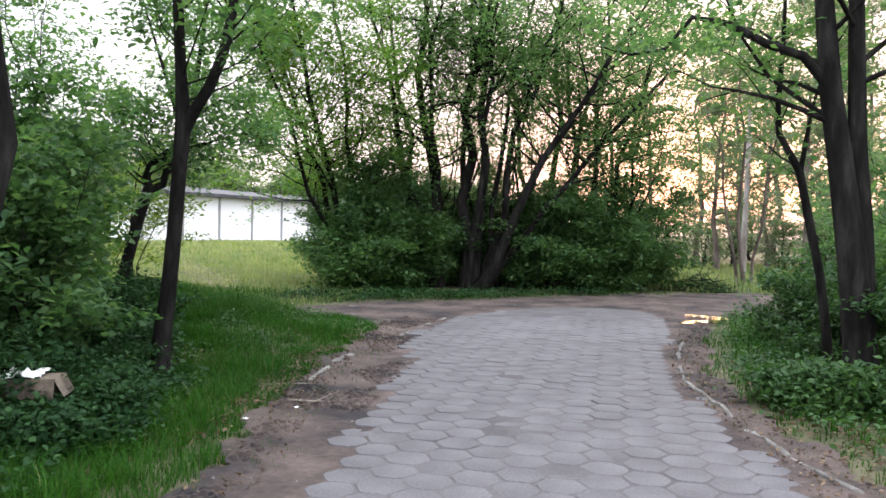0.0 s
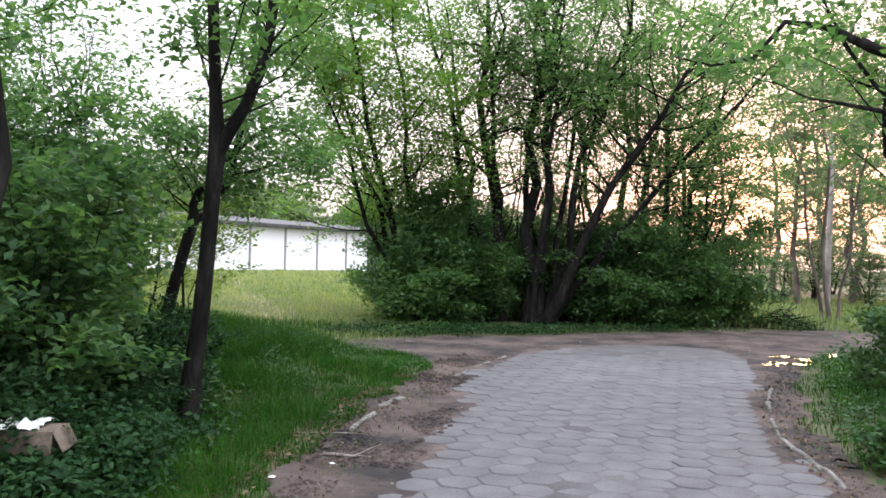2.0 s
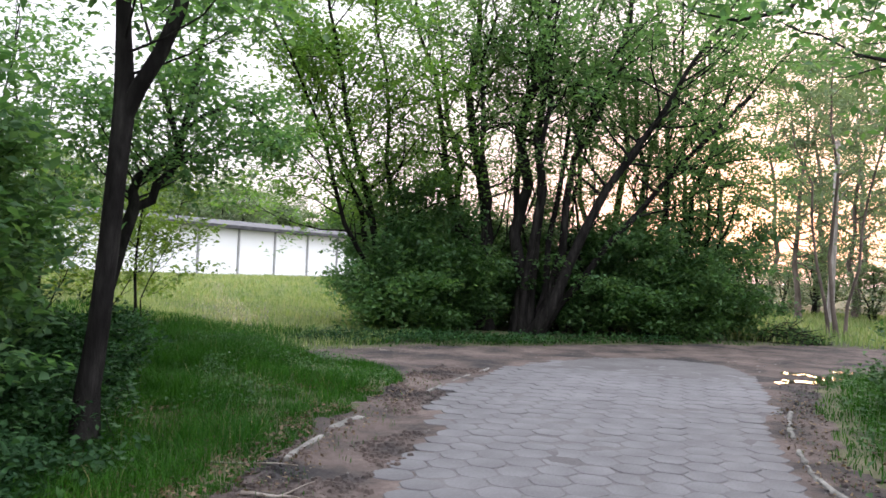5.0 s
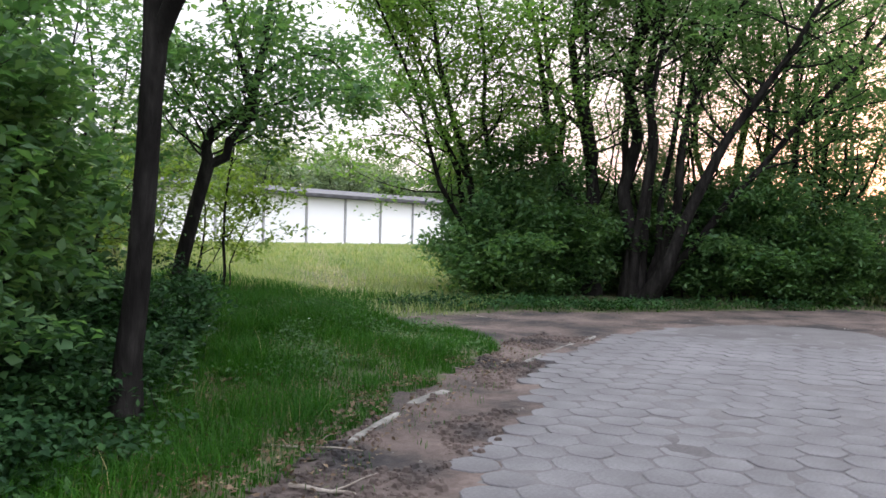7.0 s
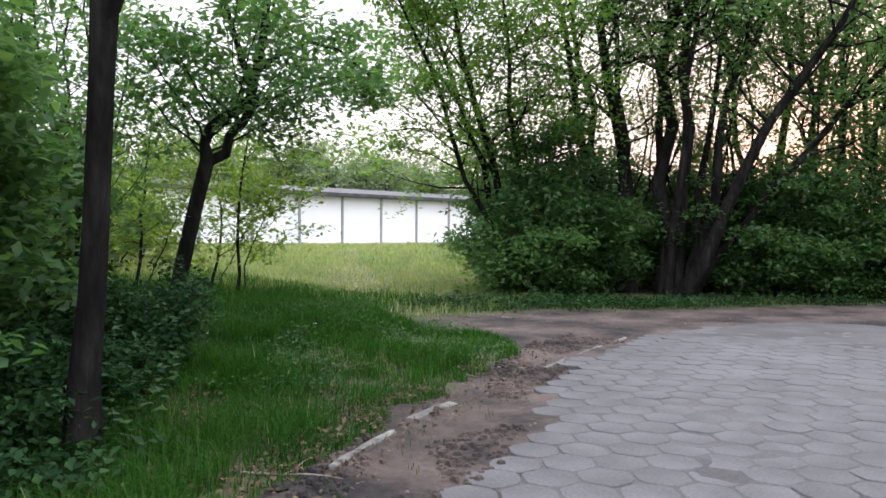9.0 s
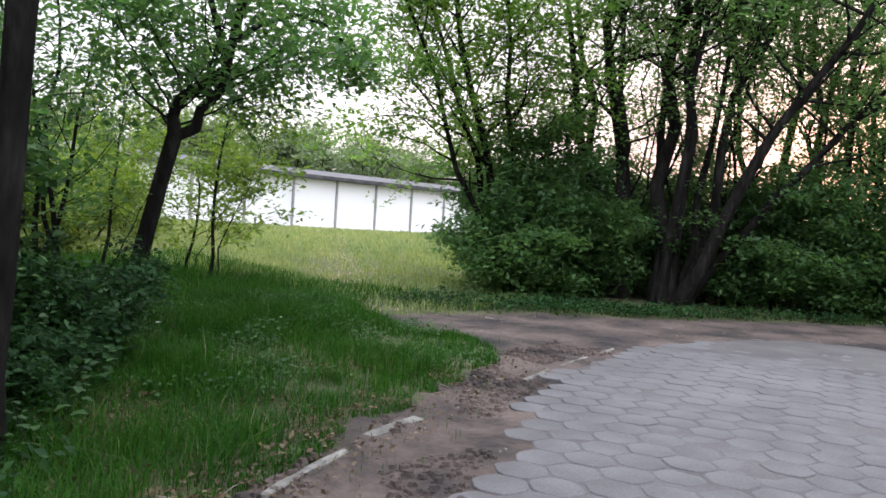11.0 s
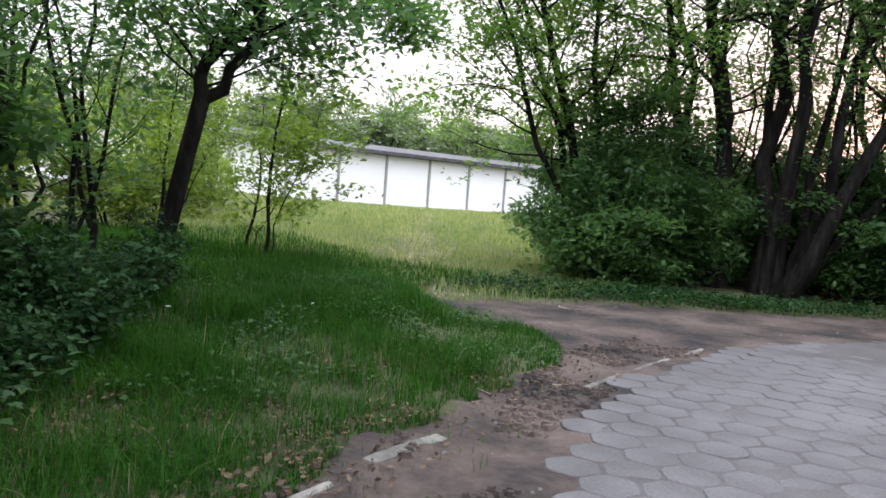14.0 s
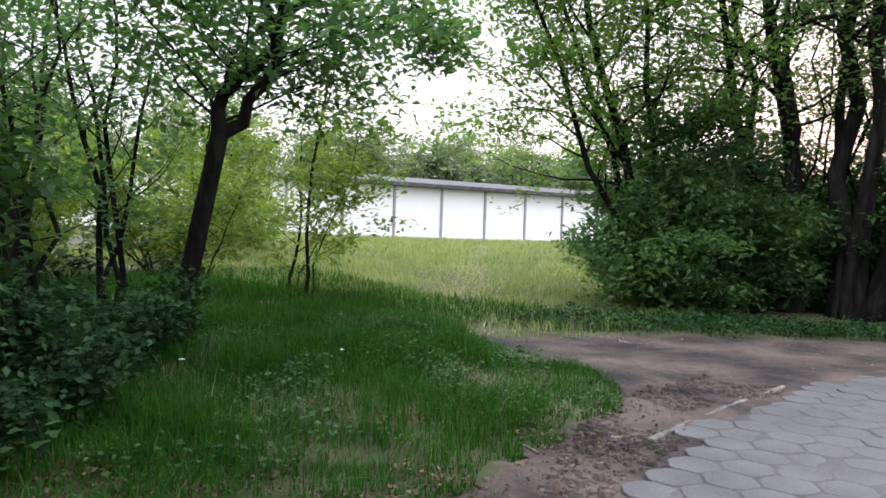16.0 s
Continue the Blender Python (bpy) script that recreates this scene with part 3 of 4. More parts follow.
# low undergrowth, its leaf colour darkened to stand for the trees' shade
for k, (x, y, h, w) in enumerate([(-6.3, 7.2, 2.4, 0.9), (-6.6, 6.4, 2.8, 0.9), (-5.6, 6.4, 0.7, 0.5), (-6.9, 8.7, 0.4, 0.5), (-5.4, 5.6, 1.4, 0.6), (-6.2, 5.0, 2.6, 0.9), (-5.0, 8.3, 0.4, 0.45),
                                   (-4.0, 6.6, 0.28, 0.35), (-4.5, 7.5, 0.35, 0.4), (-5.6, 8.9, 0.55, 0.5), (-6.3, 9.6, 0.75, 0.6), (-7.2, 10.3, 0.8, 0.6), (-5.3, 7.4, 0.6, 0.5), (-6.1, 8.1, 0.5, 0.5), (-3.15, 4.85, 0.3, 0.3), (-3.0, 5.3, 0.22, 0.28), (-4.1, 5.5, 0.7, 0.4), (-3.9, 4.9, 0.6, 0.4), (-3.3, 5.8, 0.35, 0.3), (-3.7, 6.3, 0.4, 0.35)]):
    rs = random.Random(500 + k)
    st = []
    for i in range(6):
        an = rs.random() * 6.283
        st.append((0.1 * math.cos(an), 0.1 * math.sin(an), w * math.cos(an), w * math.sin(an), h * (0.6 + 0.4 * rs.random()), 0.012))
    stems_tree("undergrowth_shrub", "low shrub under the roadside trees, leaves darkened for shade", x, y, st, 6, 0.3 + 0.25 * h, 7, 0.1, 0.08, M_LEAF_SHADED, 510 + k, lo=0.15,
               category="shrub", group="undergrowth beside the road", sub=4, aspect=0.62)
for k, (x, y, h, w, m) in enumerate([(-6.0, 7.7, 2.9, 1.0, M_LEAF), (-6.9, 8.5, 2.1, 0.8, M_LEAF_DARK), (-5.9, 6.3, 2.8, 0.9, M_LEAF),
                                     (-7.4, 7.2, 3.6, 1.1, M_LEAF_DARK)]):
    rs = random.Random(580 + k)
    st = []
    for i in range(7):
        an = rs.random() * 6.283
        q = w * (0.3 + 0.8 * rs.random())
        st.append((0.12 * math.cos(an), 0.12 * math.sin(an), q * math.cos(an), q * math.sin(an), h * (0.45 + 0.55 * rs.random()), 0.02))
    stems_tree("wood_edge_shrub", "broad-leaved green shrub at the edge of the wood", x, y, st, 9, 1.3, 8, 0.18, 0.15, m, 590 + k, lo=0.15,
               category="shrub", group="shrubs of the wood's edge", sub=4, rise=0.15, aspect=0.6)
# taller trees added deeper in the wood, out of view, to shade its edge
for k, (x, y, h) in enumerate([(-8.6, 4.4, 9.5), (-11.4, 5.8, 10.5), (-7.4, 1.6, 9.5)]):
    st = [(0, 0, 0.4, 0.3, h, 0.12), (0.1, 0.1, 1.0, 0.9, h * 0.85, 0.08), (-0.1, 0, -0.8, 0.6, h * 0.9, 0.08)]
    stems_tree("shade_tree", "unseen tall leafy tree added in the wood for its shade", x, y, st, 17, 3.6, 9, 0.24, 0.16, M_LEAF, 480 + k, lo=0.3, group="tall trees of the wood", sub=5, rise=0.2)
stems_tree("large_tree", "large dark-trunked tree above the undergrowth", -3.25, 4.62, [(0, 0, 0.0, 0.1, 11, 0.12), (0.0, 0.02, -1.8, 0.9, 9.5, 0.06)],
           20, 2.8, 9, 0.24, 0.11, M_LEAF, 495, lo=0.42, sub=5, rise=0.15, bend=0.04)
rs = random.Random(497)
stems_tree("broad_leaved_shrub", "fresh green broad-leaved shrub under the roadside trees", -4.6, 6.3,
           [(0.05 * rs.gauss(0, 1), 0.05 * rs.gauss(0, 1), rs.gauss(0, 0.5), rs.gauss(0, 0.5), 2.7 * rs.uniform(0.6, 1.0), 0.016) for _ in range(6)],
           8, 0.9, 6, 0.14, 0.13, M_LEAF, 498, lo=0.2, sub=4, category="shrub", rise=0.1, aspect=0.62)
# sunlit bushes out in the meadow behind the wood's edge
for k, (x, y, h, w) in enumerate([(-17, 15.5, 3.6, 1.8), (-20, 18.5, 3.2, 1.8), (-16, 12.0, 4.0, 1.8), (-24, 22.5, 3.4, 2.0), (-21, 14.0, 4.2, 2.0), (-19.5, 10.0, 4.4, 2.0)]):
    rs = random.Random(550 + k)
    st = []
    for i in range(7):
        an = rs.random() * 6.283
        st.append((0.2 * math.cos(an), 0.2 * math.sin(an), w * math.cos(an), w * math.sin(an), h * (0.4 + 0.6 * rs.random()), 0.025))
    stems_tree("meadow_shrub", "yellow-green bush in the open meadow", x, y, st, 8, 1.5, 9, 0.22, 0.17, M_LEAF_YELLOW, 560 + k, lo=0.08,
               category="shrub", group="bushes in the meadow", sub=4)

# trees at the other side of the road
def twin_trunk_tree():
    rng = random.Random(61)
    V, F, anchors = [], [], []
    a = [Vector(p) for p in ((0, 0, -0.1), (-0.02, 0, 0.5), (-0.12, 0, 1.4), (-0.25, 0, 2.4), (-0.4, 0, 3.4), (-0.5, 0.1, 4.6), (-0.55, 0.2, 6.5), (-0.5, 0.3, 10))]
    tube(V, F, a, [0.24, 0.18, 0.155, 0.14, 0.12, 0.1, 0.08, 0.02], 12)
    b = [Vector(p) for p in ((0.05, 0.1, -0.1), (0.03, 0.1, 0.8), (-0.02, 0.1, 1.8), (-0.1, 0.1, 2.8), (-0.15, 0.1, 4.2), (-0.2, 0.2, 6.5), (-0.1, 0.3, 10))]
    V2, F2, V3, F3 = [], [], [], []
    tube(V2, F2, b, [0.16, 0.13, 0.12, 0.105, 0.09, 0.07, 0.02], 10)
    dead = [Vector(p) for p in ((-0.42, 0, 3.45), (-0.7, -0.05, 3.8), (-1.1, -0.1, 3.95), (-1.5, -0.1, 4.2), (-1.9, -0.1, 4.3), (-2.2, -0.1, 3.95), (-2.6, -0.1, 3.9), (-3.0, 0, 4.05))]
    tube(V3, F3, dead, [0.06, 0.055, 0.05, 0.04, 0.03, 0.022, 0.015, 0.006], 7)
    limbs_from(rng, V, F, anchors, a, 0.15, 14, 0.5, 3.4)
    limbs_from(rng, V, F, anchors, b, 0.15, 12, 0.5, 3.4)
    limbs_from(rng, V, F, anchors, dead, 0.03, 6, 0.45, 0.9, sub=3)
    return plant_thing("twin_trunk_tree", "dark twin-trunked tree with a crooked dead branch", "tree", 3.3, 10.1, V, F, anchors, 7, 0.2, 0.14, M_LEAF, M_BARK, 62, extras=[("second_trunk", V2, F2), ("dead_branch", V3, F3)])


twin_trunk_tree()


def crooked_sapling():
    rng = random.Random(63)
    V, F, anchors = [], [], []
    a = [Vector(p) for p in ((0, 0, -0.1), (-0.06, 0, 0.6), (-0.15, 0, 1.3), (-0.3, 0, 2.0), (-0.42, 0, 2.6), (-0.68, 0, 3.1), (-0.7, 0, 3.5), (-0.66, 0, 4.2), (-0.65, 0, 5.2), (-0.6, 0, 6.4))]
    tube(V, F, a, [0.07, 0.06, 0.055, 0.055, 0.05, 0.04, 0.035, 0.03, 0.02, 0.008], 8)
    b = [Vector(p) for p in ((-0.42, 0, 2.55), (-0.36, 0, 3.0), (-0.3, 0, 3.4), (-0.1, 0.1, 4.2)) ]
    tube(V, F, b, [0.035, 0.03, 0.02, 0.008], 6)
    limbs_from(rng, V, F, anchors, a, 0.05, 12, 0.4, 1.5, sub=4)
    return plant_thing("crooked_sapling", "crooked thin sapling beside the twin-trunked tree", "tree", 3.15, 11.3, V, F, anchors, 6, 0.16, 0.12, M_LEAF, M_BARK, 64)


crooked_sapling()
for k, (x, y, h, w) in enumerate([(3.2, 14.4, 1.2, 0.7), (3.4, 12.6, 1.3, 0.8), (3.7, 16.6, 1.6, 0.8), (4.2, 15.0, 2.8, 1.0), (4.6, 12.6, 3.2, 1.0), (5.0, 18.6, 2.4, 1.0), (5.4, 18.0, 4.0, 1.3), (2.75, 9.2, 0.3, 0.35), (4.2, 9.4, 1.2, 0.7),
                                   (5.6, 14.0, 4.5, 1.4), (5.2, 10.6, 3.5, 1.2)]):
    rs = random.Random(700 + k)
    st = []
    for i in range(6):
        an = rs.random() * 6.283
        st.append((0.1 * math.cos(an), 0.1 * math.sin(an), w * math.cos(an), w * math.sin(an), h * (0.6 + 0.4 * rs.random()), 0.018))
    stems_tree("roadside_shrub", "leafy green shrub at the bend of the road", x, y, st, 7, 0.5 + 0.25 * h, 9, 0.14, 0.11, M_LEAF if h > 2 else M_LEAF_DARK, 710 + k, lo=0.12,
               category="shrub", group="shrubs at the bend", sub=4)

# far trees behind the building and at the end of the view, leaves paled for haze
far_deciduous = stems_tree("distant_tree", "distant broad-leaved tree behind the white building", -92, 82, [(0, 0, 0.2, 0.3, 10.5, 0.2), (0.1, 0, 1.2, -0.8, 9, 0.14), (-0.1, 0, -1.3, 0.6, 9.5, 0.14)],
                           12, 4.2, 4, 0.5, 0.52, M_LEAF_HAZY, 81, lo=0.15, group="trees behind the building", sub=5)
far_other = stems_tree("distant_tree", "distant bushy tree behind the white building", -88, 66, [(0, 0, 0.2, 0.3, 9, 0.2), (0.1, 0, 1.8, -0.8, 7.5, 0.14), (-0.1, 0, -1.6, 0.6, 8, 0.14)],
                       12, 4.2, 4, 0.5, 0.52, M_LEAF_HAZY, 82, lo=0.1, group="trees behind the building", sub=5)
rs = random.Random(83)
for i in range(90):
    s = -78 + i * 2.6 + rs.uniform(-1.7, 1.7)
    o = 22 + rs.uniform(0, 22)
    x, y = -60.3 + 0.165 * s - 0.986 * o, 75.6 + 0.986 * s + 0.165 * o
    c = copy_thing(far_deciduous if rs.random() < 0.5 else far_other, pose(x, y, gz(x, y), 0, 0, rs.uniform(0, 360)))
    k = rs.uniform(1.2, 1.7)
    c.scale = (k, k, k)
far_pine = stems_tree("pine_tree", "tall distant pine with grey-green crown, paled for haze", 6, 58, [(0, 0, 0.2, 0.1, 17, 0.2)], 40, 3.4, 6, 0.35, 0.32, M_LEAF_HAZY, 91, bark=M_BARK_PINE, lo=0.22, group="distant pines", sub=6, rise=0.1)
for i, (x, y, k) in enumerate([(3.4, 52, 0.9), (9.5, 50, 1.0), (12, 60, 1.05), (7.6, 41, 0.8), (4.9, 47, 0.75), (2.2, 42, 0.7), (5.6, 36, 0.7), (16, 55, 1.1), (1.0, 64, 1.0), (-2.5, 60, 0.95), (20, 46, 1.0)]):
    c = copy_thing(far_pine, pose(x, y, gz(x, y), 0, 0, 47 * i))
    c.scale = (k, k, k)
for i, (x, y, k) in enumerate([(5, 66, 0.5), (10, 68, 0.55), (15, 66, 0.5), (0, 70, 0.55), (-6, 66, 0.55), (20, 60, 0.6), (-12, 70, 0.6), (26, 56, 0.6), (-18, 72, 0.6), (5.4, 44, 0.3), (7.6, 46, 0.36), (1.6, 45, 0.3), (10, 42, 0.4), (3.2, 50, 0.4), (13, 44, 0.42)]):
    c = copy_thing(far_other, pose(x, y, gz(x, y), 0, 0, 61 * i))
    c.scale = (k * 1.3, k * 1.3, k)

# pale pole beyond the bend
pole_root = tagged(empty("utility_pole", 3.25, 38.0, gz(3.25, 38.0)), "pale weathered pole standing in the grass", "pole")
V, F = [], []
tube(V, F, [Vector((0, 0, -0.1)), Vector((0.02, 0, 2.0)), Vector((0.08, 0, 4.0)), Vector((0.1, 0, 7.5))], [0.15, 0.13, 0.12, 0.1], 12)
part_mesh("shaft", mesh_from("shaft", V, F, M_BARK_PALE, True), pole_root)

# heap of cut brushwood at the thicket's end
rs = random.Random(77)
heap = tagged(empty("brush_heap", 1.5, 26.9, gz(1.5, 26.9)), "dark heap of cut brushwood at the edge of the track", "brush heap")
V, F, A = [], [], []
for i in range(150):
    an, q = rs.random() * 6.283, math.sqrt(rs.random())
    p = Vector((0.95 * q * math.cos(an), 0.6 * q * math.sin(an), 0.62 * (1 - q * q) * rs.random()))
    ln = rs.uniform(0.3, 0.8)
    pts = wander(rs, p, Vector((rs.gauss(0, 1), rs.gauss(0, 1), rs.gauss(0, 0.25))), ln, 3, 0.15)
    for v in pts:
        v.z = max(v.z, 0.02)
    tube(V, F, pts, [0.018, 0.015, 0.01, 0.004], 5)
    A.append(tuple(pts[1]))
part_mesh("brushwood", mesh_from("brushwood", V, F, M_BARK, True), heap, kind="stuff")
part_mesh("foliage", leaf_mesh("foliage", A, 9, 0.12, 0.1, M_LEAF_DARK, 78), heap)

# dumped carton with crumpled white paper on it
bx, by = -3.48, 5.27
carton = tagged(empty("cardboard_box", bx, by, gz(bx, by) - 0.01, 28), "torn brown cardboard box in the undergrowth", "box")
bm = bmesh.new()
bmesh.ops.create_cube(bm, size=1.0)
bmesh.ops.scale(bm, vec=(0.42, 0.3, 0.54), verts=bm.verts)
bmesh.ops.translate(bm, vec=(0, 0, 0.27), verts=bm.verts)
bmesh.ops.subdivide_edges(bm, edges=bm.edges[:], cuts=3, use_grid_fill=True)
for v in bm.verts:
    v.co += Vector(noise.noise_vector(v.co * 5)) * 0.018
part("body", bm, M_CARD, carton)
for sx, tilt in ((-0.21, -35), (0.21, 62)):
    bm = box_bm(0.16, 0.29, 0.006)
    bmesh.ops.translate(bm, vec=(0.08 if sx > 0 else -0.08, 0, 0), verts=bm.verts)
    ob = part("flap", bm, M_CARD, carton)
    ob.matrix_basis = pose(sx, 0, 0.54, 0, tilt, 0)


def crumpled(name, label, x, y, z, size, seed, material):
    bm = bmesh.new()
    bmesh.ops.create_grid(bm, x_segments=9, y_segments=9, size=size / 2)
    for v in bm.verts:
        p = v.co * (7 / size * 0.3) + Vector((seed, 0, 0))
        v.co += Vector(noise.noise_vector(p * 2.0)) * size * 0.16
        v.co.z = abs(v.co.z) + 0.25 * size * abs(noise.noise(p * 3.1))
    bmesh.ops.solidify(bm, geom=bm.faces[:], thickness=0.003)
    lo_z = min(v.co.z for v in bm.verts)
    bmesh.ops.translate(bm, vec=(0, 0, -lo_z), verts=bm.verts)
    me = bpy.data.meshes.new(name)
    bm.to_mesh(me)
    bm.free()
    me.materials.append(material)
    ob = new(name, me)
    ob.matrix_basis = pose(x, y, z, 0, 0, seed * 40)
    return tagged(ob, label, "litter")


crumpled("crumpled_paper", "crumpled white paper lying on the cardboard box", bx - 0.05, by - 0.02, gz(bx, by) + 0.53, 0.3, 3, M_PAPER)
for k, (x, y, q) in enumerate([(-2.35, 6.6, 0.05), (-2.15, 7.2, 0.04), (-6.2, 10.4, 0.035), (-5.9, 11.8, 0.03)]):
    crumpled("paper_scrap", "small white scrap of paper on the ground", x, y, gz(x, y) + (0.12 if x < -5 else 0.0), q, 5 + k, M_PAPER)

# fallen twigs beside the road
for k, (x, y, ln, r, an) in enumerate([(-2.42, 7.5, 0.75, 0.018, 20), (-3.75, 13.0, 0.7, 0.013, 165), (-3.65, 12.3, 0.6, 0.012, 10), (-3.5, 11.6, 0.5, 0.01, 150), (-6.2, 17.0, 0.9, 0.015, -20),
                                        (-3.1, 8.0, 0.8, 0.012, 35), (2.6, 8.9, 0.5, 0.01, 120), (-3.7, 7.3, 0.9, 0.012, 10)]):
    rs = random.Random(900 + k)
    V, F = [], []
    pts = wander(rs, Vector((0, 0, r)), Vector((1, 0, 0)), ln, 7, 0.28)
    for p in pts:
        p.z = r * 0.9
    tube(V, F, pts, [r * (1 - 0.7 * i / 7) for i in range(8)], 7)
    q = wander(rs, pts[3], Vector((0.6, 0.8, 0.1)), ln * 0.4, 3, 0.2)
    tube(V, F, q, [r * 0.5, r * 0.4, r * 0.3, r * 0.1], 5)
    ob = new("fallen_twig", mesh_from("fallen_twig", V, F, M_TWIG, True))
    ob.matrix_basis = pose(x, y, earth_z(x, y) if inside(EARTH, x, y) else gz(x, y), 0, 0, an)
    tagged(ob, "bare pale fallen twig lying beside the road", "twig", "fallen twigs")

# puddles at the bend
def puddle(cx, cy, rx, ry, seed):
    V, F = [], []
    for ring in (1.0, 0.55):
        for k in range(28):
            an = 6.2832 * k / 28
            q = ring * (0.85 + 0.55 * noise.noise((math.cos(an) * 1.6, math.sin(an) * 1.6, seed)))
            V.append((cx + rx * q * math.cos(an), cy + ry * q * math.sin(an), gz(cx, cy) + 0.012))
    F = [(k, (k + 1) % 28, 28 + (k + 1) % 28, 28 + k) for k in range(28)] + [tuple(range(28, 56))]
    tagged(new("puddle", mesh_from("puddle", V, F, M_WATER)), "shallow muddy puddle reflecting the evening sky", "puddle", kind="structure")


for k, (x, y, a, b) in enumerate([(1.55, 17.4, 0.4, 0.22), (2.0, 18.3, 0.35, 0.3), (1.5, 18.6, 0.3, 0.25), (2.5, 19.4, 0.4, 0.35), (1.25, 17.0, 0.16, 0.12)]):
    puddle(x, y, a, b, 4.0 + 1.7 * k)


# ---- grass, herbs and litter ----
def blades(name, label, spots, h_lo, h_hi, width, material, seed, lean=0.35):
    """Grass blades: each a bent tapering strip, all in one mesh."""
    g = np.random.default_rng(seed)
    P = np.array(spots, dtype=float)
    n = len(P)
    patch = np.array([0.45 + 1.1 * (0.5 + 0.7 * noise.noise((q[0] * 0.9, q[1] * 0.9, 13.0))) * (0.75 + 0.5 * noise.noise((q[0] * 3.1, q[1] * 3.1, 2.0))) for q in spots])
    rim = np.array([0.4 if inside(EARTH, q[0] + 0.3, q[1]) or inside(EARTH, q[0] - 0.3, q[1]) or inside(EARTH, q[0], q[1] + 0.3) or (q[1] > 12 and inside(EARTH, q[0], q[1] + 1.2)) else 1.0 for q in spots])
    h = g.uniform(h_lo, h_hi, n) * np.clip(patch, 0.3, 1.5) * rim
    az = g.uniform(0, 2 * np.pi, n)
    d = np.stack([np.cos(az), np.sin(az), np.zeros(n)], axis=1)
    sd = np.stack([-np.sin(az), np.cos(az), np.zeros(n)], axis=1)
    ln = np.abs(g.normal(0, lean, n)) * h
    w = width * g.uniform(0.6, 1.3, n)
    up = np.array([0, 0, 1.0])
    b = P - up * 0.02
    m = P + up * (h * 0.6)[:, None] + d * (ln * 0.35)[:, None]
    t = P + up * h[:, None] * 0.97 + d * ln[:, None]
    verts = np.stack([b - sd * w[:, None] / 2, b + sd * w[:, None] / 2, m + sd * w[:, None] * 0.38, m - sd * w[:, None] * 0.38, t], axis=1).reshape(-1, 3)
    idx = np.arange(n)[:, None] * 5
    tri = np.concatenate([idx + np.array([0, 1, 2]), idx + np.array([0, 2, 3]), idx + np.array([3, 2, 4])], axis=1).reshape(-1, 3)
    me = bpy.data.meshes.new(name)
    me.vertices.add(len(verts))
    me.vertices.foreach_set("co", verts.ravel())
    me.loops.add(tri.size)
    me.loops.foreach_set("vertex_index", tri.ravel().astype(np.int32))
    me.polygons.add(len(tri))
    me.polygons.foreach_set("loop_start", np.arange(0, tri.size, 3, dtype=np.int32))
    me.materials.append(material)
    me.update()
    me.validate()
    return tagged(new(name, me), label, "grass", kind="stuff")


def scatter(rng, n, x0, x1, y0, y1, keep):
    out = []
    tries = 0
    while len(out) < n and tries < n * 12:
        tries += 1
        x, y = rng.uniform(x0, x1), rng.uniform(y0, y1)
        if keep(x, y):
            out.append((x, y, gz(x, y)))
    return out


def off_earth(x, y):
    return not inside(EARTH, x + wob(x, y), y + wob(y, x))


def bank_keep(x, y):
    if not off_earth(x, y) or x > 0:
        return False
    shade = sstep((-x - 4.4) / 2.0) * sstep((9.6 - y) / 2.0)         # little grass under the trees
    patch = 0.7 + 1.1 * noise.noise((x * 1.1, y * 1.1, 9)) + 0.5 * noise.noise((x * 3.7, y * 3.7, 4))
    if x < -8.5 and 15 < y < 16.6:
        patch = 0.15                                                # dry leaf patch
    return rs.random() < patch * (1 - 0.85 * shade)


def path_worn(x, y):
    """A trodden, drier strip that runs over the meadow."""
    return math.exp(-((x + 0.86 * (y - 16) + 8.6) / 1.3) ** 2)


def meadow_keep(x, y):
    if not off_earth(x, y):
        return False
    return rs.random() < 1.0 - 0.75 * path_worn(x, y)


rs = random.Random(5)
blades("tall_grass", "lush tall green grass on the roadside bank", scatter(rs, 105000, -9.5, -1.2, 3.8, 15.6, bank_keep), 0.05, 0.26, 0.007, M_GRASS, 51, 1.2)
blades("tall_grass", "green grass growing under the young trees", scatter(rs, 22000, -16, -8.5, 8.5, 18.5, lambda x, y: rs.random() < 0.8 and off_earth(x, y)), 0.1, 0.3, 0.014, M_GRASS, 52, 0.7)
blades("meadow_grass", "pale seeding meadow grass", scatter(rs, 52000, -26, -6.8, 15.6, 32, meadow_keep), 0.08, 0.26, 0.018, M_GRASS_PALE, 53, 0.7)
blades("meadow_grass", "pale grass of the far meadow before the white building", scatter(rs, 52000, -44, -9, 26, 60, meadow_keep), 0.15, 0.34, 0.05, M_GRASS_PALE, 54, 0.7)
blades("meadow_grass", "pale seeding grass at the foot of the white building", scatter(rs, 30000, -68, -26, 48, 96, lambda x, y: -0.986 * (x + 60.3) + 0.165 * (y - 75.65) < -1.5), 0.2, 0.45, 0.12, M_GRASS_PALE, 61, 0.7)
blades("verge_grass", "short green grass along the thicket's foot", scatter(rs, 3000, -8.6, 2.5, 16.5, 28, lambda x, y: off_earth(x, y) and 0 < (y - 17.6 - 0.66 * (x + 6.4)) < 3.2), 0.03, 0.18, 0.014, M_GRASS, 55, 0.8)
blades("verge_grass", "green grass and weeds on the bend's verge", scatter(rs, 20000, 1.5, 6.5, 4.5, 21, lambda x, y: off_earth(x, y)), 0.06, 0.28, 0.012, M_GRASS, 56, 0.8)
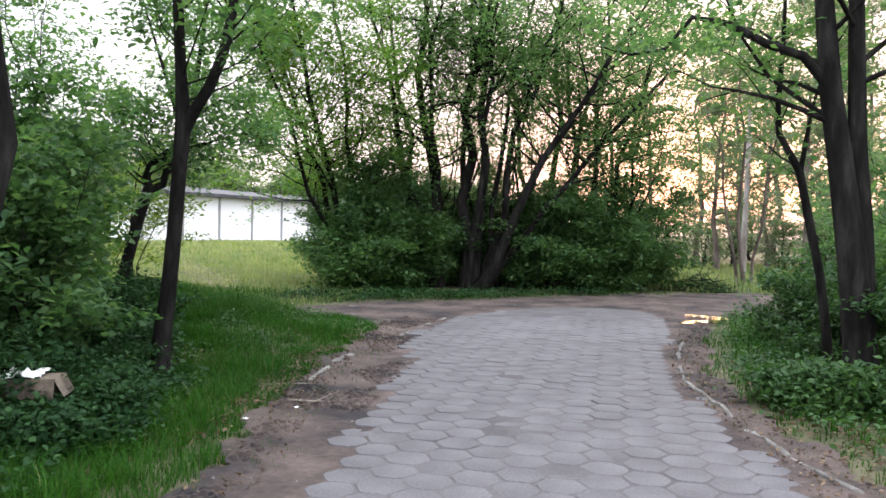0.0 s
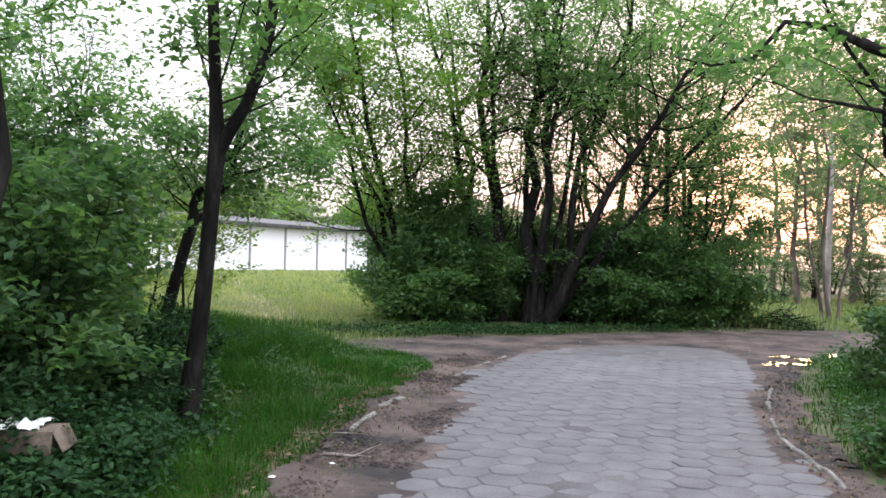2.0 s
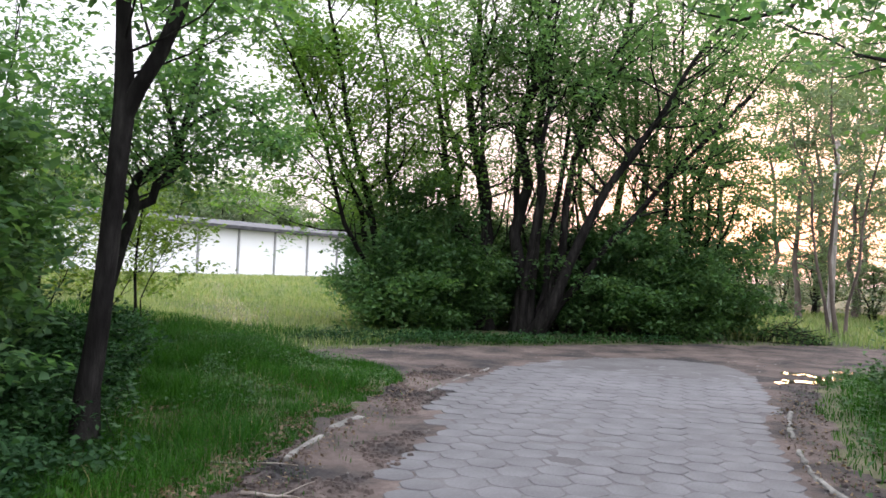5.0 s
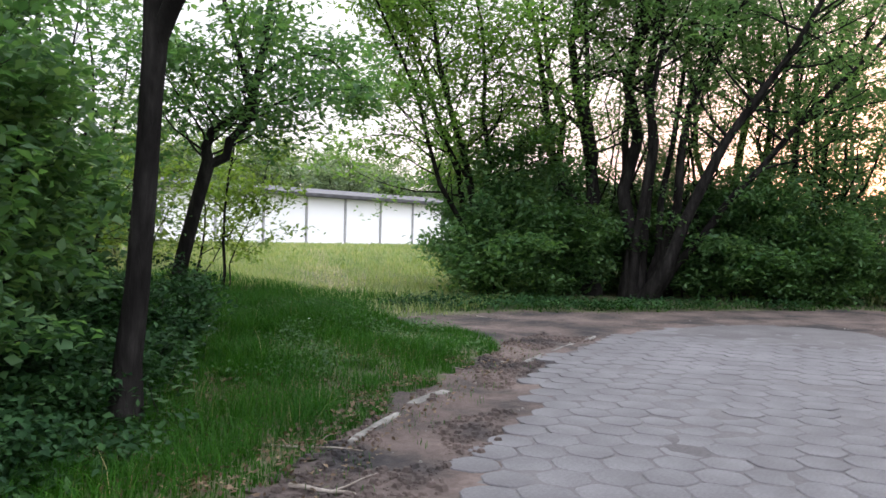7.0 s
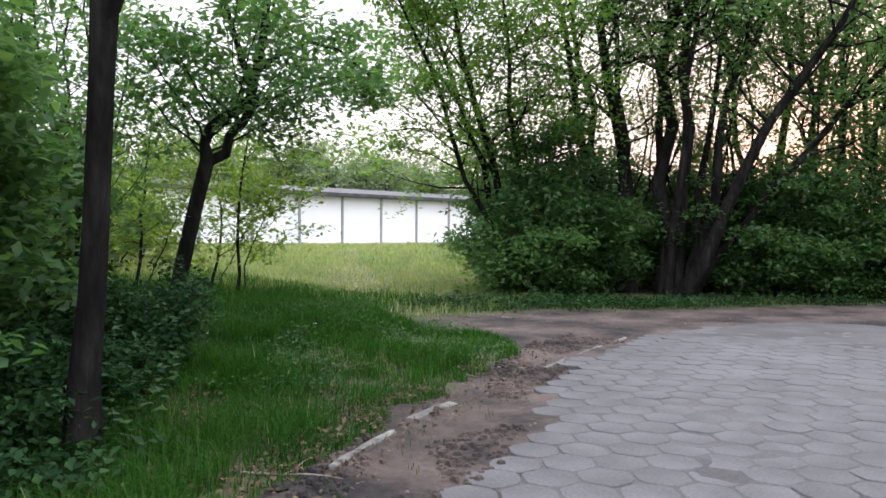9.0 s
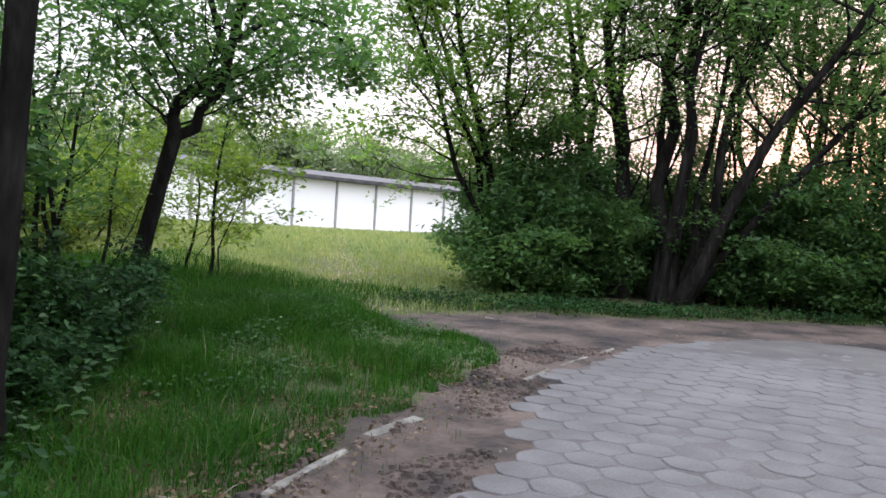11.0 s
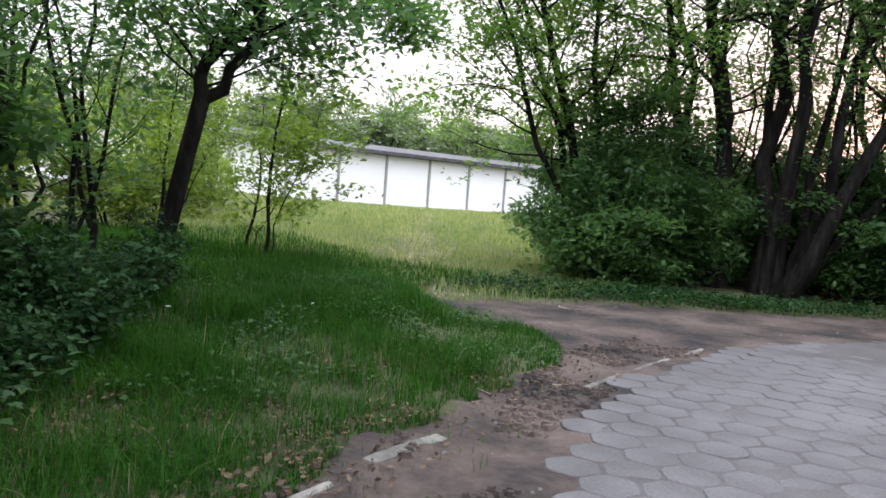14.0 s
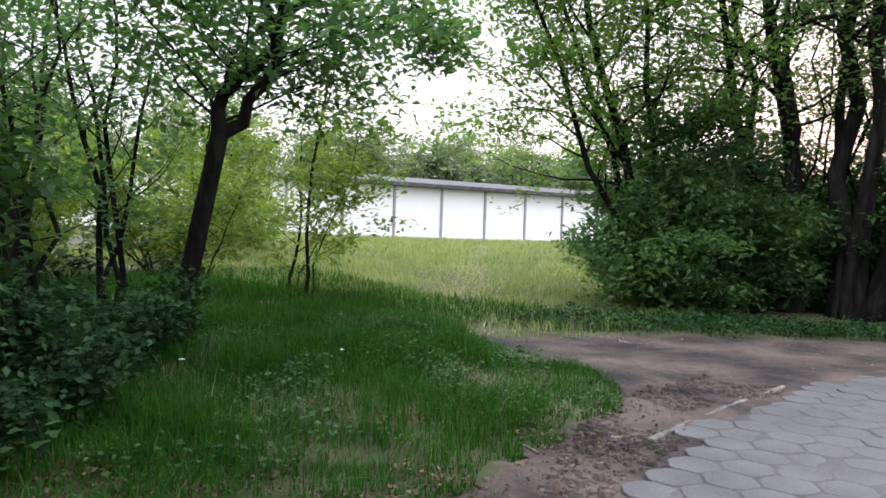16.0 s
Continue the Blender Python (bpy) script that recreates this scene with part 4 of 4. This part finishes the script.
blades("meadow_grass", "bright grass beyond the bend", scatter(rs, 20000, -3, 14, 26, 52, lambda x, y: off_earth(x, y)), 0.15, 0.35, 0.04, M_GRASS_PALE, 57)


blades("dry_grass", "dry straw-coloured blades among the green grass", scatter(rs, 1600, -9, -1.4, 4, 15.4, lambda x, y: off_earth(x, y) and noise.noise((x * 1.4, y * 1.4, 19)) > -0.1), 0.06, 0.3, 0.006, M_STRAW, 60, 1.2)


blades("dry_grass", "pale trodden straw along the meadow path", scatter(rs, 15000, -40, -7.5, 15.6, 55, lambda x, y: rs.random() < path_worn(x, y) * 0.9), 0.03, 0.1, 0.03, M_STRAW_PALE, 62, 1.2)


def fringe_keep(x, y):
    if not inside(EARTH, x, y) or inside(PAVED, x, y):
        return False
    near = not inside(EARTH, x - 0.7, y) or not inside(EARTH, x, y - 0.6) or (x > 1 and not inside(EARTH, x + 0.5, y))
    return near and noise.noise((x * 2.2, y * 2.2, 31)) > 0.02


blades("verge_grass", "rough green grass along the road behind", scatter(rs, 9000, -9, 9, -7, 4.6, lambda x, y: off_earth(x, y)), 0.06, 0.28, 0.014, M_GRASS, 59, 0.9)
blades("sparse_grass", "sparse short grass creeping over the bare earth", scatter(rs, 1700, -7.5, 3.2, 4, 20, fringe_keep), 0.04, 0.12, 0.005, M_GRASS, 58, 1.2)


def herbs(name, label, spots, per, spread, size, material, seed):
    A = [(x, y, z + 0.12) for x, y, z in spots]
    ob = new(name, leaf_mesh(name, A, per, spread, size, material, seed, 0.05, 0.6))
    return tagged(ob, label, "herbs", kind="stuff")


# herbs here and at the thicket's foot have shade in their leaf colour
herbs("ground_herbs", "broad-leaved herbs under the roadside trees, darkened for shade", scatter(rs, 2300, -8.5, -2.2, 3.8, 10.2, lambda x, y: off_earth(x, y) and x < (-2.4 - 0.3 * (y - 4) if y < 7.5 else -3.6 - 1.1 * (y - 7.5))), 7, 0.1, 0.085, M_LEAF_SHADED, 71)
herbs("ground_herbs", "green weeds along the thicket's foot, darkened for shade", scatter(rs, 420, -8.3, 2.5, 17, 28, lambda x, y: off_earth(x, y) and 0.3 < (y - 17.6 - 0.66 * (x + 6.4)) < 2.6), 8, 0.13, 0.1, M_LEAF_SHADED, 72)
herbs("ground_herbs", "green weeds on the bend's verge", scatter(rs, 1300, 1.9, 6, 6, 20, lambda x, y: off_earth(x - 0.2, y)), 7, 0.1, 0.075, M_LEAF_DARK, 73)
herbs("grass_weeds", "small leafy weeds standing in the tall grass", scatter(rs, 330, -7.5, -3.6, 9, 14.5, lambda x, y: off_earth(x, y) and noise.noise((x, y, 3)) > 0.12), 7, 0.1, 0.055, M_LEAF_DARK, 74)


def maple_seedling(x, y, h, seed):
    """A young maple: one crooked stem with pairs of broad lobed leaves on stalks."""
    g = random.Random(seed)
    V, F, LV, LF = [], [], [], []
    stem = wander(g, Vector((0, 0, -0.03)), Vector((g.gauss(0, 0.25), g.gauss(0, 0.25), 1)), h, 5, 0.12, 0.05)
    tube(V, F, stem, [0.006, 0.0055, 0.005, 0.004, 0.003, 0.002], 5)
    az = g.random() * 6.283
    for k in range(5):
        p, d = along(stem, 0.4 + 0.599 * k / 4)
        az += 1.57
        for sg in (0, math.pi):
            a2 = az + sg + g.gauss(0, 0.25)
            out = Vector((math.cos(a2), math.sin(a2), g.uniform(-0.1, 0.35))).normalized()
            sd = Vector((-math.sin(a2), math.cos(a2), g.gauss(0, 0.2)))
            sz = g.uniform(0.06, 0.1) * (1.15 - 0.1 * k)
            q = p + out * sz * 0.7
            dip = Vector((0, 0, -sz * g.uniform(0.1, 0.4)))
            b = len(LV)
            lobes = ((0.0, 0.0), (-0.1, 0.45), (0.35, 0.6), (0.5, 0.3), (1.1, 0.0), (0.5, -0.3), (0.35, -0.6), (-0.1, -0.45))
            for u, v in lobes:
                LV.append(tuple(q + out * sz * u + sd * sz * v + dip * (u * u + abs(v) * 0.5)))
            LF.extend((b, b + i, b + i + 1) for i in range(1, 7))
    root = tagged(empty("maple_seedling", x, y, gz(x, y)), "young maple seedling with pairs of broad leaves", "plant", "seedlings in the undergrowth")
    part_mesh("stem", mesh_from("stem", V, F, M_BARK), root)
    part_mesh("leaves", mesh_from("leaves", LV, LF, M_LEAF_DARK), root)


rs = random.Random(801)
for k in range(42):
    y = rs.uniform(5.2, 9.8)
    x = -3.3 - max(0.0, (y - 7.2) * 0.75) - rs.uniform(0.0, 2.0)
    maple_seedling(x, y, rs.uniform(0.22, 0.6), 810 + k)


def flat_litter(name, label, spots, size, material, seed, lift=0.012):
    g = np.random.default_rng(seed)
    ob = new(name, leaf_mesh(name, [(x, y, z + lift) for x, y, z in spots], 1, 0.004, size, material, seed, 0.0, 0.6))
    return tagged(ob, label, "leaf litter", kind="stuff")


def edge_band(x, y):
    return inside(EARTH, x, y) and not inside(PAVED, x, y) and (not inside(EARTH, x - 0.5, y) or not inside(EARTH, x + 0.6, y))


flat_litter("leaf_litter", "dry brown leaves along the road's edge", scatter(rs, 1300, -4.2, 3.4, 4, 15, edge_band), 0.045, M_DRYLEAF, 75)
flat_litter("leaf_litter", "dry brown leaves lying in the grass of the bank", scatter(rs, 2600, -5.5, -2.4, 6.8, 12.5, lambda x, y: off_earth(x, y) and noise.noise((x * 1.3, y * 1.3, 27)) > 0.1), 0.038, M_DRYLEAF, 79, 0.05)
flat_litter("leaf_litter", "dry brown leaves under the roadside trees", scatter(rs, 3000, -6.5, -2.2, 4, 9.5, lambda x, y: off_earth(x, y)), 0.06, M_DRYLEAF, 76, 0.04)
flat_litter("leaf_litter", "patch of dry leaves between grass and meadow", scatter(rs, 1400, -11.2, -8.4, 15.0, 16.6, lambda x, y: True), 0.09, M_DRYLEAF, 77, 0.05)
flat_litter("leaf_litter", "dry leaves under the verge's shrubs", scatter(rs, 1200, 2.0, 3.6, 6.2, 12, lambda x, y: off_earth(x, y)), 0.06, M_DRYLEAF, 78, 0.04)


def lumps(name, label, category, spots, r_lo, r_hi, material):
    V, F = [], []
    for x, y, z in spots:
        r = r_lo + (r_hi - r_lo) * rs.random() ** 3
        b = len(V)
        e = earth_z(x, y)
        for lift, k_r in ((0.0, 1.0), (r * 0.75, 0.62)):
            for k in range(5):
                an = 1.2566 * k + rs.random() * 0.6
                V.append((x + k_r * r * math.cos(an), y + k_r * r * math.sin(an), e + lift))
        F.extend((b + k, b + (k + 1) % 5, b + 5 + (k + 1) % 5, b + 5 + k) for k in range(5))
        F.append(tuple(range(b + 5, b + 10)))
    return tagged(new(name, mesh_from(name, V, F, material)), label, category, kind="stuff")


def bare(x, y):
    return inside(EARTH, x, y) and not inside(PAVED, x, y)


lumps("pebbles", "scattered pale pebbles on the earth", "pebbles", scatter(rs, 600, -7, 3.2, 4.5, 22, bare), 0.005, 0.02, M_KERB)
lumps("clods", "dark crumbled clods of earth in the ruts", "clods", scatter(rs, 2600, -4.2, -1.2, 4.5, 15.5, lambda x, y: bare(x, y) and noise.noise((x * 1.7, y * 1.1, 41)) > 0.0), 0.008, 0.045, M_DIRT)
lumps("clods", "crumbled earth beside the far kerb", "clods", scatter(rs, 700, 1.2, 3.2, 5, 18, bare), 0.006, 0.03, M_DIRT)


# ---- kerb stones, half sunk ----
def kerb_mesh(ln, w, seed):
    g = random.Random(seed)
    bm = bmesh.new()
    bmesh.ops.create_cube(bm, size=1.0)
    bmesh.ops.scale(bm, vec=(ln, w, 0.16), verts=bm.verts)
    bmesh.ops.subdivide_edges(bm, edges=[e for e in bm.edges if abs(e.verts[0].co.x - e.verts[1].co.x) > ln * 0.5], cuts=5)
    for v in bm.verts:
        v.co.y += g.gauss(0, 0.006)
        v.co.z += g.gauss(0, 0.006)
    bmesh.ops.bevel(bm, geom=[e for e in bm.edges if e.calc_face_angle(0) > 0.9], offset=0.012, segments=1, affect="EDGES")
    me = bpy.data.meshes.new("kerb_stone")
    bm.to_mesh(me)
    bm.free()
    me.materials.append(M_KERB)
    return me


kerb = tagged(empty("kerb", 0, 0, 0), "half-buried weathered kerb stones along the road", "kerb", kind="structure")


def kerb_run(line, w, top, gap=0.02, miss=()):
    k = 0
    for (x1, y1), (x2, y2) in zip(line, line[1:]):
        d = math.hypot(x2 - x1, y2 - y1)
        n = max(1, round(d / 0.8))
        for i in range(n):
            k += 1
            if k in miss:
                continue
            s = (i + 0.5) / n
            x, y = x1 + (x2 - x1) * s, y1 + (y2 - y1) * s
            ob = part_mesh("kerb_stone", kerb_mesh(d / n - gap, w, k), kerb)
            ob.matrix_basis = pose(x, y, gz(x, y) - 0.08 + top + 0.01 * math.sin(k * 3.3), 2 * math.sin(k * 2.1), 1.5 * math.cos(k), math.degrees(math.atan2(y2 - y1, x2 - x1)) + 2 * math.sin(k * 1.7))


kerb_run([(-2.68, 8.4), (-2.88, 9.39)], 0.06, 0.025)
kerb_run([(-3.03, 9.75), (-3.06, 10.5), (-3.12, 11.36)], 0.12, 0.008, miss=(2,))
kerb_run([(-3.22, 12.5), (-3.28, 13.6), (-3.34, 14.5), (-3.36, 15.5)], 0.05, 0.008)
kerb_run([(2.68, 6.4), (2.31, 7.2), (2.05, 7.96), (1.76, 9.1), (1.46, 10.15), (1.32, 11.4), (1.28, 12.6), (1.3, 13.8)], 0.05, 0.012, miss=(7,))


# ---- hexagonal concrete pavers ----
HEX_R, HEX_GAP = 0.2, 0.012
TURN = radians(6)


def hex_verts(cx, cy, r, z_top, tilt, rot, g, bevel):
    """Top, rim and foot rings of one worn hexagon with rounded corners, flats facing along the road."""
    top, rim, foot = [], [], []
    for k in range(6):
        rr = r * (1 + g.gauss(0, 0.022))
        worn = g.uniform(0.1, 0.2)
        for e in (-worn, worn):
            an = rot + math.pi / 3 * k + e
            q = rr * math.cos(math.pi / 6) / math.cos(math.pi / 6 - abs(e))
            c, s = math.cos(an), math.sin(an)
            zz = z_top + tilt[0] * c * r + tilt[1] * s * r
            top.append((cx + (q - bevel) * c, cy + (q - bevel) * s, zz))
            rim.append((cx + q * c, cy + q * s, zz - bevel * 0.8))
            foot.append((cx + q * c, cy + q * s, zz - 0.06))
    return top + rim + foot


HEX_F = [tuple(range(12))] + [(k, 12 + k, 12 + (k + 1) % 12, (k + 1) % 12) for k in range(12)] + [(12 + k, 24 + k, 24 + (k + 1) % 12, 12 + (k + 1) % 12) for k in range(12)]


def paving():
    g = random.Random(17)
    road = tagged(empty("road", 0, 0, 0), "road paved with worn grey hexagonal concrete slabs", "road", kind="structure")
    shapes = []
    for k in range(24):
        tilt = (g.gauss(0, 0.01), g.gauss(0, 0.01))
        me = mesh_from("paver", hex_verts(0, 0, HEX_R - HEX_GAP * g.uniform(0.5, 1.0), 0, tilt, 0, g, 0.007), HEX_F, M_PAVER)
        shapes.append(me)
    dx, dy = HEX_R * 1.5, HEX_R * math.sqrt(3)
    V, F, near = [], [], []
    for i in range(-40, 40):
        for j in range(-30, 80):
            u, v = i * dx, j * dy + (dy / 2 if i % 2 else 0)
            x = 0.4 + u * math.cos(TURN) - v * math.sin(TURN)
            y = u * math.sin(TURN) + v * math.cos(TURN)
            if not inside(PAVED, x, y) or y < -6:
                continue
            sunk = 0.004 * noise.noise((x * 0.8, y * 0.8, 11)) + g.gauss(0, 0.0018)
            z = gz(x, y) + 0.005 + sunk - 0.012 * sstep((y - 15) / 4)
            edge = sum(not inside(PAVED, x + a, y + b) for a, b in ((0.45, 0), (-0.45, 0), (0, 0.45), (0, -0.45), (0.22, 0), (-0.22, 0)))
            z -= edge * 0.0045 * g.random() + (0.004 * g.random() if noise.noise((x * 0.5, y * 0.5, 21)) > 0.25 else 0.0)
            if 4.6 < y < 13.0 and len(near) < 330:
                near.append((x, y, z))
            else:
                b = len(V)
                V.extend(hex_verts(x, y, HEX_R - HEX_GAP * g.uniform(0.5, 1.0), z, (g.gauss(0, 0.008), g.gauss(0, 0.008)), TURN, g, 0.007))
                F.extend(tuple(b + k for k in f) for f in HEX_F)
    for x, y, z in near:
        ob = part_mesh("paver", g.choice(shapes), road)
        ob.matrix_basis = pose(x, y, z, 0, 0, math.degrees(TURN) + 60 * g.randrange(6))
    part_mesh("pavers", mesh_from("pavers", V, F, M_PAVER), road, "worn hexagonal slabs", kind="stuff")


paving()
